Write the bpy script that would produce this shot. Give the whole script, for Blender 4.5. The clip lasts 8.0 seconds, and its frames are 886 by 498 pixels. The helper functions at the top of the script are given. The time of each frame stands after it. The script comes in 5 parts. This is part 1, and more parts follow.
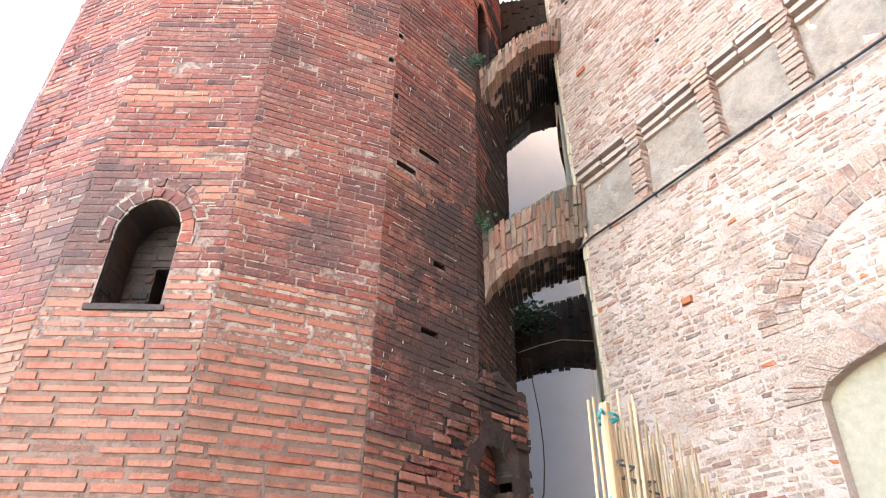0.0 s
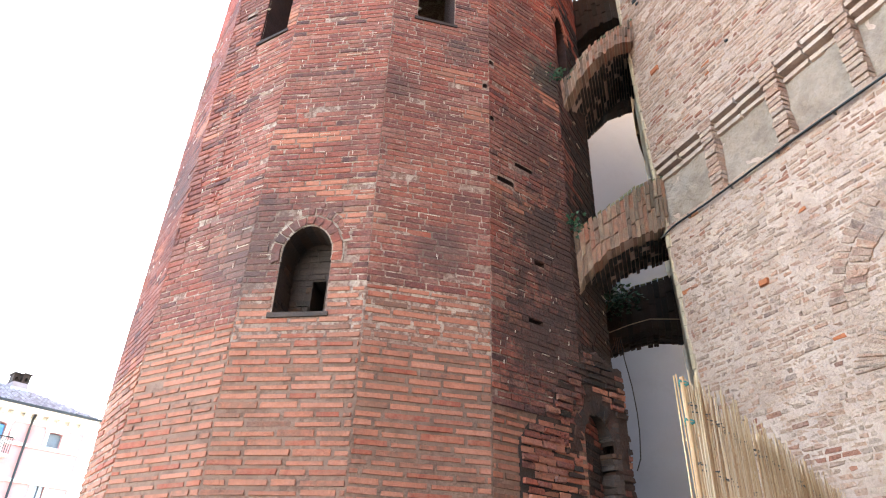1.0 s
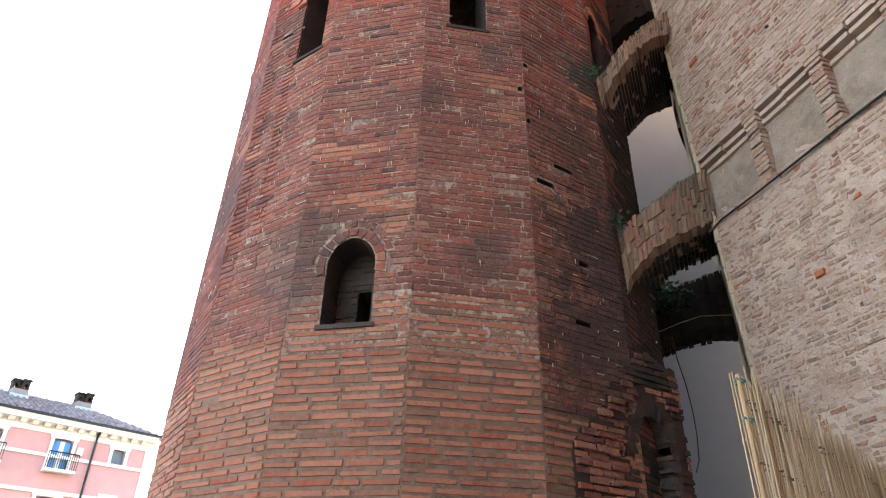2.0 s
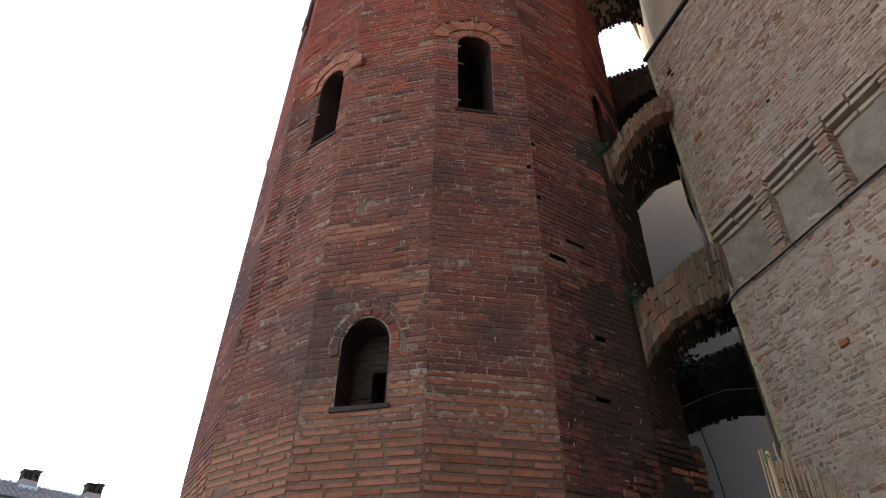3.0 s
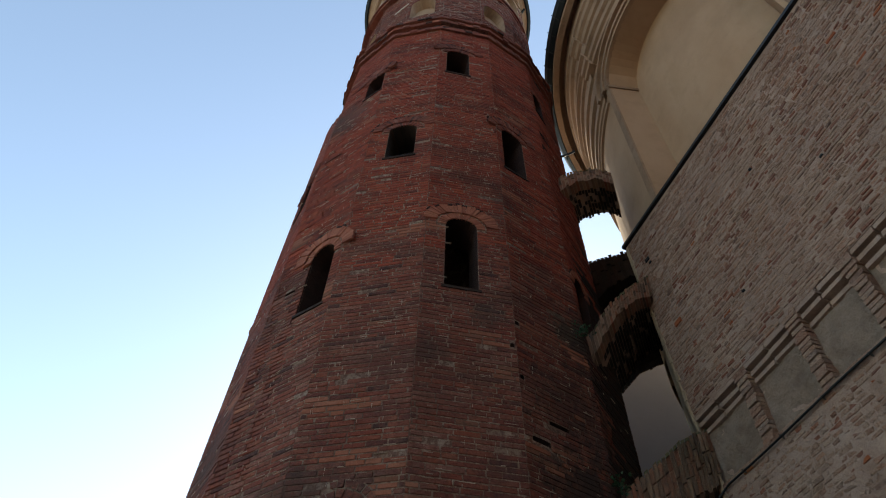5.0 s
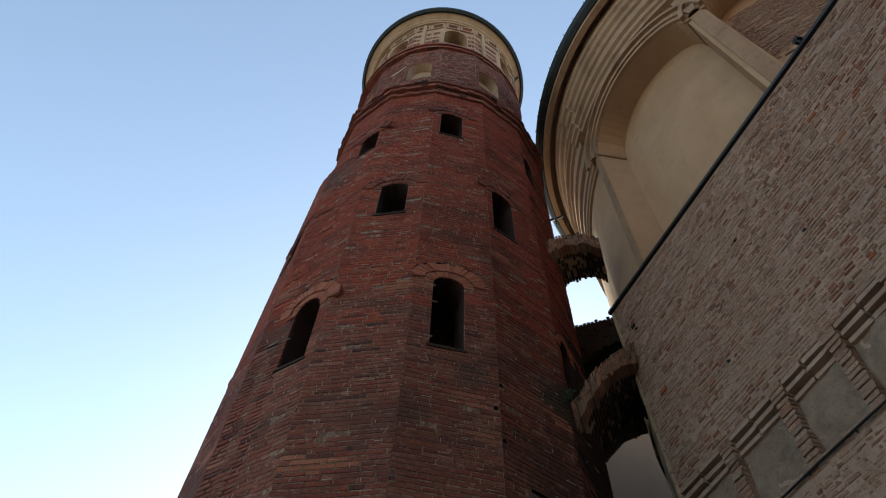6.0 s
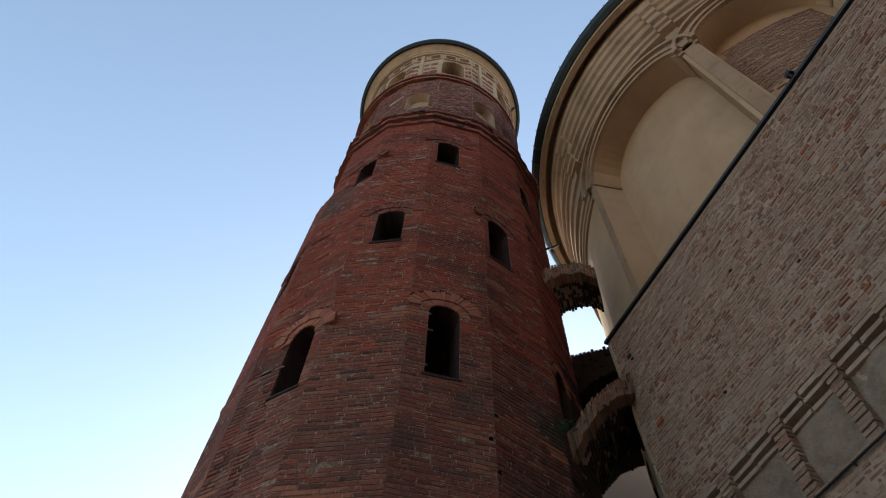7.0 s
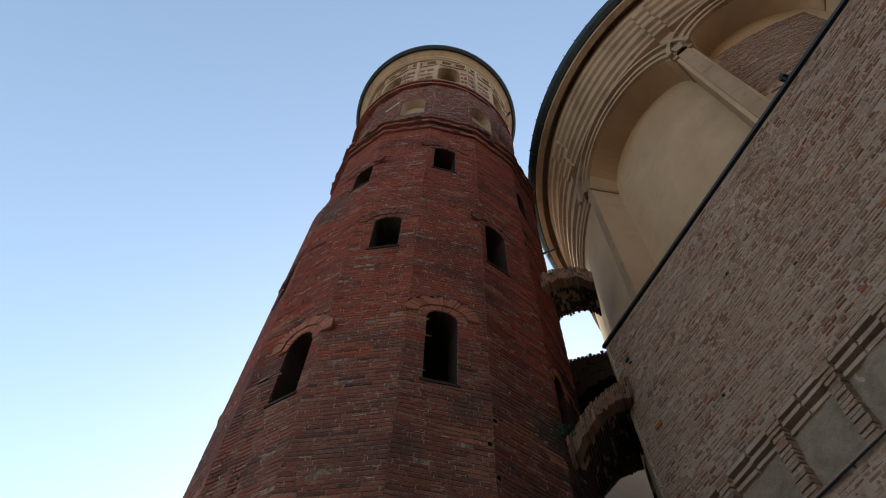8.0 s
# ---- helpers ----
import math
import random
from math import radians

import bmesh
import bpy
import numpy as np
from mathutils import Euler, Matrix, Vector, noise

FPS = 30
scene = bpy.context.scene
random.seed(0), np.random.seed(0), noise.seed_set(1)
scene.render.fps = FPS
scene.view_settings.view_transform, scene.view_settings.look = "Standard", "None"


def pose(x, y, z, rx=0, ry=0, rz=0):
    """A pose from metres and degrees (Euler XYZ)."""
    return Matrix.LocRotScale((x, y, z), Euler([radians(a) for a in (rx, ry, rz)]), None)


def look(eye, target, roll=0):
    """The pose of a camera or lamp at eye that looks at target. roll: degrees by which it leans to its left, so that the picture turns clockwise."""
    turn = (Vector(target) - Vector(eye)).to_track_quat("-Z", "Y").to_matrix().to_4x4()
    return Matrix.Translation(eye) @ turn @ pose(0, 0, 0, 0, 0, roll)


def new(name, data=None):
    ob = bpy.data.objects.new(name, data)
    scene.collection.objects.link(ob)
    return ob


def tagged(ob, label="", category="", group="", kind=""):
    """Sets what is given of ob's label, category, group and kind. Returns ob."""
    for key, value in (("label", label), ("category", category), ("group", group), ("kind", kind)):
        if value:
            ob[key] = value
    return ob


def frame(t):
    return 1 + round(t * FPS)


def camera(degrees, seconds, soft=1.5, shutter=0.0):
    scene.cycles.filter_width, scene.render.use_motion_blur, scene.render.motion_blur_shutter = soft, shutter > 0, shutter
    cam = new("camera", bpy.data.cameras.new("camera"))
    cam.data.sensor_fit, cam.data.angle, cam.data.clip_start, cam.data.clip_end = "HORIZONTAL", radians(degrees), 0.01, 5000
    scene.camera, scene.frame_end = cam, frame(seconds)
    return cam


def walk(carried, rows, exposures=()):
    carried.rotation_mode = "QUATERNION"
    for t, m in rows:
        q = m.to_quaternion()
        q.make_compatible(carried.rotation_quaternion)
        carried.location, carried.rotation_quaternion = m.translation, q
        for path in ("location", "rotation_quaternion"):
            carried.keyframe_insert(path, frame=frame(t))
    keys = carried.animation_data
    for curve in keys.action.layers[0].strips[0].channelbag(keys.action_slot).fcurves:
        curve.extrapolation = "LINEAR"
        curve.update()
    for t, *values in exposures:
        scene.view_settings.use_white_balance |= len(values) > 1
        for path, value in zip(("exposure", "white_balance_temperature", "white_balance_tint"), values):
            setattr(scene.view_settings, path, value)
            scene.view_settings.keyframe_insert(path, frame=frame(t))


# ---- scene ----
cam = camera(68.87, 8.0, soft=1.1)
PATH = [
    (0.0, (0.533, 1.010, 1.971), (2.774, 9.216, 7.229), 1.40),
    (0.1, (0.178, 0.53, 1.767), (2.620, 8.740, 6.900), 1.6),
    (0.2, (-0.048, 0.191, 1.615), (2.361, 8.424, 6.734), 1.586),
    (0.3, (-0.057, 0.131, 1.605), (2.177, 8.405, 6.725), 1.82),
    (0.5, (-0.035, 0.116, 1.579), (1.88, 8.467, 6.722), 2.288),
    (1.0, (0.000, 0.000, 1.600), (1.124, 8.607, 6.565), 1.95),
    (1.2, (0.000, 0.000, 1.600), (0.962, 8.658, 6.510), 1.78),
    (2.3, (0.000, 0.000, 1.600), (0.334, 8.510, 6.840), 1.17),
    (2.5, (0.000, 0.000, 1.600), (0.275, 8.364, 7.074), 0.97),
    (3.0, (0.000, 0.000, 1.600), (0.205, 7.977, 7.627), 0.92),
    (3.5, (0.000, 0.000, 1.600), (0.222, 7.443, 8.275), 0.93),
    (4.0, (0.000, 0.000, 1.600), (0.191, 6.816, 8.915), 1.90),
    (4.5, (0.000, 0.000, 1.600), (0.236, 6.424, 9.260), 2.13),
    (5.0, (0.000, 0.000, 1.600), (0.304, 6.074, 9.538), 2.30),
    (5.2, (0.000, 0.000, 1.600), (0.346, 5.923, 9.649), 2.32),
    (6.5, (0.000, 0.000, 1.600), (0.403, 5.049, 10.223), 3.66),
    (7.0, (0.000, 0.000, 1.600), (0.408, 4.941, 10.284), 3.49),
    (7.5, (0.000, 0.000, 1.600), (0.432, 4.923, 10.293), 2.86),
    (8.0, (0.000, 0.000, 1.600), (0.441, 4.864, 10.326), 2.62),
]
EXPOSURES = [(0.0, 5.05, 7800, 11), (0.4, 4.8, 7800, 10), (1.0, 4.5, 8000, 11), (2.3, 3.35, 8200, 10), (3.0, 2.6, 8300, 9), (3.5, 2.1, 8300, 8), (4.0, 1.7, 8200, 6), (4.5, 1.45, 8300, 6), (8.0, 1.45, 8400, 6)]
walk(cam, [(t, look(eye, target, roll)) for t, eye, target, roll in PATH], EXPOSURES)

# ---- world and sun ----
SUN_AZ, SUN_EL = 13.0, 29.0
world = bpy.data.worlds.new("sky")
scene.world = world
world.use_nodes = True
wn, wl = world.node_tree.nodes, world.node_tree.links
sky = wn.new("ShaderNodeTexSky")
sky.sky_type = "NISHITA"
sky.sun_disc = False
sky.sun_elevation, sky.sun_rotation = radians(SUN_EL), radians(SUN_AZ)
sky.air_density, sky.dust_density, sky.ozone_density = 1.0, 0.42, 2.4
wl.new(sky.outputs[0], wn["Background"].inputs[0])
wn["Background"].inputs[1].default_value = 0.15
sun_data = bpy.data.lights.new("sun", "SUN")
sun_data.energy, sun_data.angle, sun_data.color = 3.2, radians(0.6), (1.0, 0.95, 0.87)
sun = new("sun", sun_data)
sa, se = radians(SUN_AZ), radians(SUN_EL)
sun_dir = Vector((math.sin(sa) * math.cos(se), math.cos(sa) * math.cos(se), math.sin(se)))
sun.matrix_world = look(sun_dir * 80, (0, 0, 0))


# ---- materials ----
def material(name, ramp, scale=3.0, stain=None, stain_scale=0.7, stain_amount=0.5, grain=40.0, bump=0.4, rough=0.9, per_piece=True, spots=(), metal=0.0, stretch=(1, 1, 1), grain_amount=0.5, stain_stretch=(1, 1, 1), bloom=None, bloom_amount=0.4):
    """A weathered surface: colours per piece or by noise, large stains, fine grain, fine relief.
    spots: stains and painted shade with a place of their own, as (x, y, z, radius, colour, amount)."""
    m = bpy.data.materials.new(name)
    m.use_nodes = True
    nt = m.node_tree
    n, l = nt.nodes, nt.links
    bsdf = n["Principled BSDF"]
    bsdf.inputs["Roughness"].default_value = rough
    bsdf.inputs["Metallic"].default_value = metal
    bsdf.inputs["Specular IOR Level"].default_value = 0.25
    geo = n.new("ShaderNodeNewGeometry")
    mapping = n.new("ShaderNodeMapping")
    mapping.inputs["Scale"].default_value = stretch
    l.new(geo.outputs["Position"], mapping.inputs["Vector"])

    def noise_tex(s, detail=5, rough_=0.6, vec=None):
        t = n.new("ShaderNodeTexNoise")
        t.inputs["Scale"].default_value, t.inputs["Detail"].default_value, t.inputs["Roughness"].default_value = s, detail, rough_
        l.new(vec or mapping.outputs[0], t.inputs["Vector"])
        return t.outputs["Fac"]

    def math_node(op, a, b=None, clamp=False):
        t = n.new("ShaderNodeMath")
        t.operation, t.use_clamp = op, clamp
        for i, v in enumerate((a, b)):
            if v is None:
                continue
            if isinstance(v, (int, float)):
                t.inputs[i].default_value = v
            else:
                l.new(v, t.inputs[i])
        return t.outputs[0]

    def mix(fac, a, b, mode="MIX"):
        t = n.new("ShaderNodeMix")
        t.data_type, t.blend_type = "RGBA", mode
        for sock, v in ((t.inputs[0], fac), (t.inputs[6], a), (t.inputs[7], b)):
            if isinstance(v, (int, float)):
                sock.default_value = v
            elif isinstance(v, tuple):
                sock.default_value = (*v, 1)
            else:
                l.new(v, sock)
        return t.outputs[2]

    def remap(v, a, b):
        t = n.new("ShaderNodeMapRange")
        t.inputs[1].default_value, t.inputs[2].default_value = a, b
        l.new(v, t.inputs[0])
        return t.outputs[0]

    if per_piece:
        info = n.new("ShaderNodeObjectInfo")
        pick = math_node("FRACT", math_node("ADD", info.outputs["Random"], geo.outputs["Random Per Island"]))
        wob = math_node("MULTIPLY", math_node("SUBTRACT", noise_tex(scale * 4), 0.5), 0.35)
        pick = math_node("ADD", pick, wob, True)
    else:
        pick = remap(noise_tex(scale, 6), 0.25, 0.75)
    cr = n.new("ShaderNodeValToRGB")
    els = cr.color_ramp.elements
    while len(els) < len(ramp):
        els.new(0.5)
    for i, c in enumerate(ramp):
        els[i].position = i / max(1, len(ramp) - 1)
        els[i].color = (*c, 1)
    l.new(pick, cr.inputs[0])
    col = cr.outputs[0]
    g = remap(noise_tex(grain, 6, 0.7), 0.3, 0.7)
    dark = mix(1.0, col, (0.46, 0.44, 0.42), "MULTIPLY")
    col = mix(math_node("MULTIPLY", g, grain_amount), col, dark)
    if stain:
        smap = n.new("ShaderNodeMapping")
        smap.inputs["Scale"].default_value = stain_stretch
        l.new(geo.outputs["Position"], smap.inputs["Vector"])
        f1 = remap(noise_tex(stain_scale, 7, 0.65, smap.outputs[0]), 0.48, 0.70)
        col = mix(math_node("MULTIPLY", f1, stain_amount), col, stain)
        f2 = remap(noise_tex(stain_scale * 6, 5, 0.7, smap.outputs[0]), 0.54, 0.74)
        col = mix(math_node("MULTIPLY", f2, stain_amount * 0.7), col, stain)
    if bloom:
        f3 = remap(noise_tex(1.6, 8, 0.75, geo.outputs["Position"]), 0.46, 0.68)
        f4 = remap(noise_tex(14.0, 7, 0.75, smap.outputs[0]), 0.42, 0.66)
        col = mix(math_node("MULTIPLY", math_node("MULTIPLY", f3, f4), bloom_amount), col, bloom)
        f5 = remap(noise_tex(9.0, 7, 0.8, smap.outputs[0]), 0.5, 0.68)
        col = mix(math_node("MULTIPLY", f5, 0.45), col, stain)
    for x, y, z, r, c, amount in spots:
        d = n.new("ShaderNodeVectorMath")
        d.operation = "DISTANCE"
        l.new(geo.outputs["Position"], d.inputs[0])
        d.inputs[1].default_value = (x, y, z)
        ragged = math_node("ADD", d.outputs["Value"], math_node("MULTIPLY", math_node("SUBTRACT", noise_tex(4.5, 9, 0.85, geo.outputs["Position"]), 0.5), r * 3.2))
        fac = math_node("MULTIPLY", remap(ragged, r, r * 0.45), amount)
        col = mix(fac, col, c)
    l.new(col, bsdf.inputs["Base Color"])
    b = n.new("ShaderNodeBump")
    b.inputs["Strength"].default_value, b.inputs["Distance"].default_value = bump, 0.012
    h = math_node("ADD", noise_tex(grain, 6, 0.7), math_node("MULTIPLY", noise_tex(grain * 0.25, 4), 1.2))
    l.new(h, b.inputs["Height"])
    l.new(b.outputs[0], bsdf.inputs["Normal"])
    return m


# Soot stains; the spots by the alley corner also paint in its shade.
SOOT_SHADE_SPOTS = [(-1.3, 6.15, 4.95, 0.8, (0.07, 0.042, 0.036), 0.7), (0.75, 5.9, 5.0, 0.4, (0.06, 0.035, 0.03), 0.6), (1.95, 6.3, 5.7, 0.5, (0.05, 0.03, 0.026), 0.7), (1.8, 6.2, 4.3, 0.45, (0.055, 0.03, 0.026), 0.6), (-2.5, 7.4, 6.5, 0.6, (0.07, 0.045, 0.04), 0.55),
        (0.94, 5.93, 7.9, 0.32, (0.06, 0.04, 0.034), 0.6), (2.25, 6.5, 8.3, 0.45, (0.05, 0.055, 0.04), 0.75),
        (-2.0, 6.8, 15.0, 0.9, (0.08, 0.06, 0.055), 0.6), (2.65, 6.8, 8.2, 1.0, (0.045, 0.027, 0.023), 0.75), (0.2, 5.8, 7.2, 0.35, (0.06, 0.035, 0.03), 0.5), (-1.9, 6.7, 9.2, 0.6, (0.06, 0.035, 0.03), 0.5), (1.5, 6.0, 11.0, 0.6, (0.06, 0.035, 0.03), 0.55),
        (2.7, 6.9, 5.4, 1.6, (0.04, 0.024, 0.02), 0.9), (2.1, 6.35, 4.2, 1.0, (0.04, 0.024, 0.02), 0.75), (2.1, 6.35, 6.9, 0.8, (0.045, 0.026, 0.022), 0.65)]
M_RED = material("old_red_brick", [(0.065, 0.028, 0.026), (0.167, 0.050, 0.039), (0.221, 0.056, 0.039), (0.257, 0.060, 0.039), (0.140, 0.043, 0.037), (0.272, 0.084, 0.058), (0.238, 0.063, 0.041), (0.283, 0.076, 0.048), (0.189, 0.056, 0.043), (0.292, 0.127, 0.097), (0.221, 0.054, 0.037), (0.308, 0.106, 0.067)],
                 stain=(0.070, 0.030, 0.025), stain_scale=0.6, stain_amount=0.9, grain_amount=0.85, spots=SOOT_SHADE_SPOTS, bump=1.5, stain_stretch=(1, 1, 2.6), bloom=(0.34, 0.18, 0.14), bloom_amount=0.5)
M_RED_UP = material("upper_red_brick", [(0.145, 0.033, 0.023), (0.264, 0.049, 0.030), (0.324, 0.058, 0.033), (0.346, 0.066, 0.037), (0.298, 0.054, 0.032), (0.370, 0.080, 0.043), (0.330, 0.060, 0.034), (0.224, 0.047, 0.031), (0.396, 0.100, 0.055)],
                    stain=(0.075, 0.027, 0.021), stain_scale=0.6, stain_amount=0.95, grain_amount=0.85, spots=SOOT_SHADE_SPOTS[7:8], bump=1.5, stain_stretch=(1, 1, 2.6), bloom=(0.35, 0.14, 0.095), bloom_amount=0.38)
M_RING = material("paler_arch_brick", [(0.246, 0.076, 0.049), (0.336, 0.112, 0.071), (0.381, 0.141, 0.088), (0.302, 0.094, 0.059)], stain=(0.179, 0.071, 0.053), stain_scale=0.8, stain_amount=0.5, bump=0.8)
M_LOW = material("long_orange_brick", [(0.126, 0.058, 0.040), (0.277, 0.092, 0.056), (0.302, 0.103, 0.062), (0.319, 0.117, 0.074), (0.286, 0.095, 0.058), (0.160, 0.070, 0.046), (0.311, 0.111, 0.068), (0.328, 0.129, 0.085), (0.294, 0.098, 0.059), (0.227, 0.048, 0.027), (0.260, 0.101, 0.068)],
                 stain=(0.134, 0.064, 0.046), stain_scale=0.7, stain_amount=0.5, bump=0.9, spots=SOOT_SHADE_SPOTS[:1] + SOOT_SHADE_SPOTS[-3:-1], stain_stretch=(1, 1, 3.0), bloom=(0.361, 0.187, 0.129), bloom_amount=0.35)
M_MORT_LOW = material("taupe_joint_mortar", [(0.094, 0.051, 0.037), (0.144, 0.078, 0.056), (0.187, 0.109, 0.080), (0.115, 0.059, 0.042), (0.259, 0.165, 0.122)], scale=5.0, stain=(0.058, 0.033, 0.026), stain_amount=0.5, per_piece=False, bump=1.0, spots=SOOT_SHADE_SPOTS)
# Sooty brick darkened further, so that alley shade sits in its colour.
M_SOOT_SHADE = material("soot_blackened_brick", [(0.018, 0.012, 0.009), (0.031, 0.018, 0.014), (0.044, 0.022, 0.016), (0.026, 0.017, 0.014), (0.052, 0.021, 0.014), (0.036, 0.026, 0.021)], stain=(0.016, 0.014, 0.012), stain_scale=0.8, stain_amount=0.6, bump=1.2)
# Grey-brown brick, darkened so that recess shade is part of its colour.
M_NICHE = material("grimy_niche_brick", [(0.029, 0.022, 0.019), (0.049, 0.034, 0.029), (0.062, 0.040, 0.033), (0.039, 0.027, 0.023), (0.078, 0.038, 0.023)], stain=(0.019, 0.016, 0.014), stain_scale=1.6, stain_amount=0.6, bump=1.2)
M_MORT_RED = material("red_brick_joint_mortar", [(0.080, 0.040, 0.030), (0.160, 0.084, 0.064), (0.256, 0.172, 0.132), (0.136, 0.064, 0.048), (0.336, 0.248, 0.196), (0.192, 0.112, 0.084), (0.128, 0.060, 0.044)], scale=6.0, stain=(0.056, 0.032, 0.027), stain_amount=0.6, per_piece=False, bump=1.0, spots=SOOT_SHADE_SPOTS)
# Near-black sides: the shade inside the openings is put into this colour.
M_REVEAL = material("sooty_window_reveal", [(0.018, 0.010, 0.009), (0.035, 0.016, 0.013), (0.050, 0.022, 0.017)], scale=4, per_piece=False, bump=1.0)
M_LIME = material("pale_lime_mortar", [(0.40, 0.30, 0.24), (0.50, 0.41, 0.34), (0.34, 0.25, 0.2)], per_piece=True, bump=0.8)
M_PALE = material("pale_church_brick", [(0.191, 0.120, 0.095), (0.326, 0.187, 0.140), (0.382, 0.250, 0.190), (0.303, 0.155, 0.111), (0.426, 0.293, 0.224), (0.337, 0.191, 0.144), (0.394, 0.197, 0.133), (0.460, 0.324, 0.250), (0.259, 0.175, 0.148), (0.416, 0.266, 0.201), (0.269, 0.138, 0.102)],
                  stain=(0.326, 0.229, 0.172), stain_scale=0.8, stain_amount=0.6, bump=1.8, grain_amount=0.8, stain_stretch=(1, 1, 1.6), bloom=(0.409, 0.299, 0.231), bloom_amount=0.95)
M_RUSTY = material("rust_red_church_brick", [(0.20, 0.085, 0.06), (0.27, 0.11, 0.075), (0.33, 0.14, 0.09), (0.24, 0.12, 0.09), (0.36, 0.17, 0.11)], stain=(0.28, 0.19, 0.145), stain_scale=0.9, stain_amount=0.5, bump=1.6, grain_amount=0.8)
M_PATCH = material("grey_patchy_plaster", [(0.146, 0.104, 0.079), (0.200, 0.146, 0.112), (0.269, 0.199, 0.155), (0.170, 0.122, 0.092)], scale=2.6, stain=(0.290, 0.239, 0.203), stain_scale=2.2, stain_amount=0.5, per_piece=False, bump=1.4, grain=22)
M_ORANGE = material("bright_orange_brick", [(0.315, 0.090, 0.038), (0.360, 0.128, 0.056)], bump=0.7)
M_MORT_PALE = material("pale_church_mortar", [(0.275, 0.182, 0.141), (0.363, 0.248, 0.196), (0.440, 0.314, 0.253), (0.330, 0.220, 0.173)], scale=2.0, stain=(0.275, 0.209, 0.184), stain_scale=0.6, stain_amount=0.5, per_piece=False, bump=1.2)
M_STUCCO = material("cream_stucco", [(0.362, 0.233, 0.145), (0.422, 0.276, 0.176), (0.451, 0.304, 0.200), (0.391, 0.256, 0.158)], scale=0.8, stain=(0.271, 0.172, 0.107), stain_scale=0.35, stain_amount=0.5, per_piece=False, bump=0.15, grain=60, grain_amount=0.15, stretch=(1, 1, 0.4))
M_STUCCO_TRIM = material("pale_stucco_moulding", [(0.299, 0.196, 0.128), (0.360, 0.242, 0.164), (0.325, 0.219, 0.144)], scale=1.6, stain=(0.166, 0.107, 0.071), stain_scale=0.8, stain_amount=0.8, per_piece=False, bump=0.25, grain=50, grain_amount=0.3)
M_EDGE = material("corner_lime_plaster", [(0.361, 0.274, 0.186), (0.418, 0.322, 0.227), (0.314, 0.234, 0.157)], scale=2.0, stain=(0.228, 0.168, 0.116), per_piece=False, bump=0.5)
M_INFILL = material("yellowish_niche_plaster", [(0.254, 0.196, 0.136), (0.293, 0.233, 0.167), (0.274, 0.214, 0.150)], scale=1.5, stain=(0.205, 0.164, 0.119), per_piece=False, bump=0.6, grain=14, grain_amount=0.5)
M_ARCH = material("grey_brown_arch_brick", [(0.101, 0.069, 0.052), (0.202, 0.132, 0.095), (0.276, 0.180, 0.129), (0.294, 0.114, 0.069), (0.331, 0.229, 0.163), (0.156, 0.101, 0.073), (0.313, 0.154, 0.103), (0.359, 0.255, 0.185)], stain=(0.110, 0.088, 0.056), stain_scale=0.9, stain_amount=0.55, bump=1.0)
# Near-black brick: the shade under the arches is put into this colour.
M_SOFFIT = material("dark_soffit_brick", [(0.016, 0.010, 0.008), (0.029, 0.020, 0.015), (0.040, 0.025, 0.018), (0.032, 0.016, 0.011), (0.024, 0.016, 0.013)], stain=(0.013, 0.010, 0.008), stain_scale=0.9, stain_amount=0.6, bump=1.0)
M_MOSS = material("arch_top_moss", [(0.056, 0.068, 0.030), (0.096, 0.104, 0.053), (0.144, 0.136, 0.090)], scale=5, per_piece=False, bump=1.0, grain=60)
M_GREY = material("smooth_grey_render", [(0.145, 0.183, 0.248), (0.171, 0.210, 0.279), (0.158, 0.192, 0.259)], scale=0.35, stain=(0.133, 0.159, 0.202), stain_scale=0.25, stain_amount=0.5, per_piece=False, bump=0.1, grain=50, grain_amount=0.12)
M_IRON = material("black_iron", [(0.018, 0.02, 0.022), (0.03, 0.034, 0.036)], per_piece=False, bump=0.2, rough=0.5, metal=0.3)
M_SHEET = material("dark_verdigris_sheet", [(0.015, 0.021, 0.023), (0.024, 0.031, 0.034), (0.012, 0.016, 0.018)], scale=2, per_piece=False, bump=0.2, rough=0.55, metal=0.4)
M_REED = material("dry_reed", [(0.255, 0.128, 0.060), (0.391, 0.230, 0.119), (0.468, 0.306, 0.178), (0.510, 0.357, 0.230), (0.425, 0.264, 0.145), (0.527, 0.391, 0.272), (0.340, 0.178, 0.085), (0.484, 0.323, 0.196)], scale=6, stain=(0.212, 0.136, 0.068), stain_scale=5, stain_amount=0.4, grain=25, rough=0.6, bump=0.3, stretch=(1, 1, 0.2))
M_TIE = material("green_tie", [(0.02, 0.16, 0.15), (0.03, 0.22, 0.2)], per_piece=False, rough=0.5, bump=0.1)
M_WIRE = material("fence_wire", [(0.07, 0.075, 0.07), (0.12, 0.12, 0.11)], per_piece=False, rough=0.5, metal=0.6, bump=0.1)
M_PINK = material("pink_facade_render", [(0.399, 0.191, 0.187), (0.433, 0.221, 0.212), (0.416, 0.204, 0.200)], scale=0.5, per_piece=False, bump=0.1, stain=(0.468, 0.306, 0.281), stain_amount=0.3, grain_amount=0.1)
M_WHITE = material("cream_facade_trim", [(0.56, 0.52, 0.45), (0.62, 0.58, 0.51)], scale=2, per_piece=False, bump=0.15, grain_amount=0.15)
M_TILE = material("roof_tile", [(0.15, 0.11, 0.11), (0.25, 0.19, 0.185), (0.33, 0.27, 0.265), (0.19, 0.14, 0.14)], scale=3, bump=0.4)
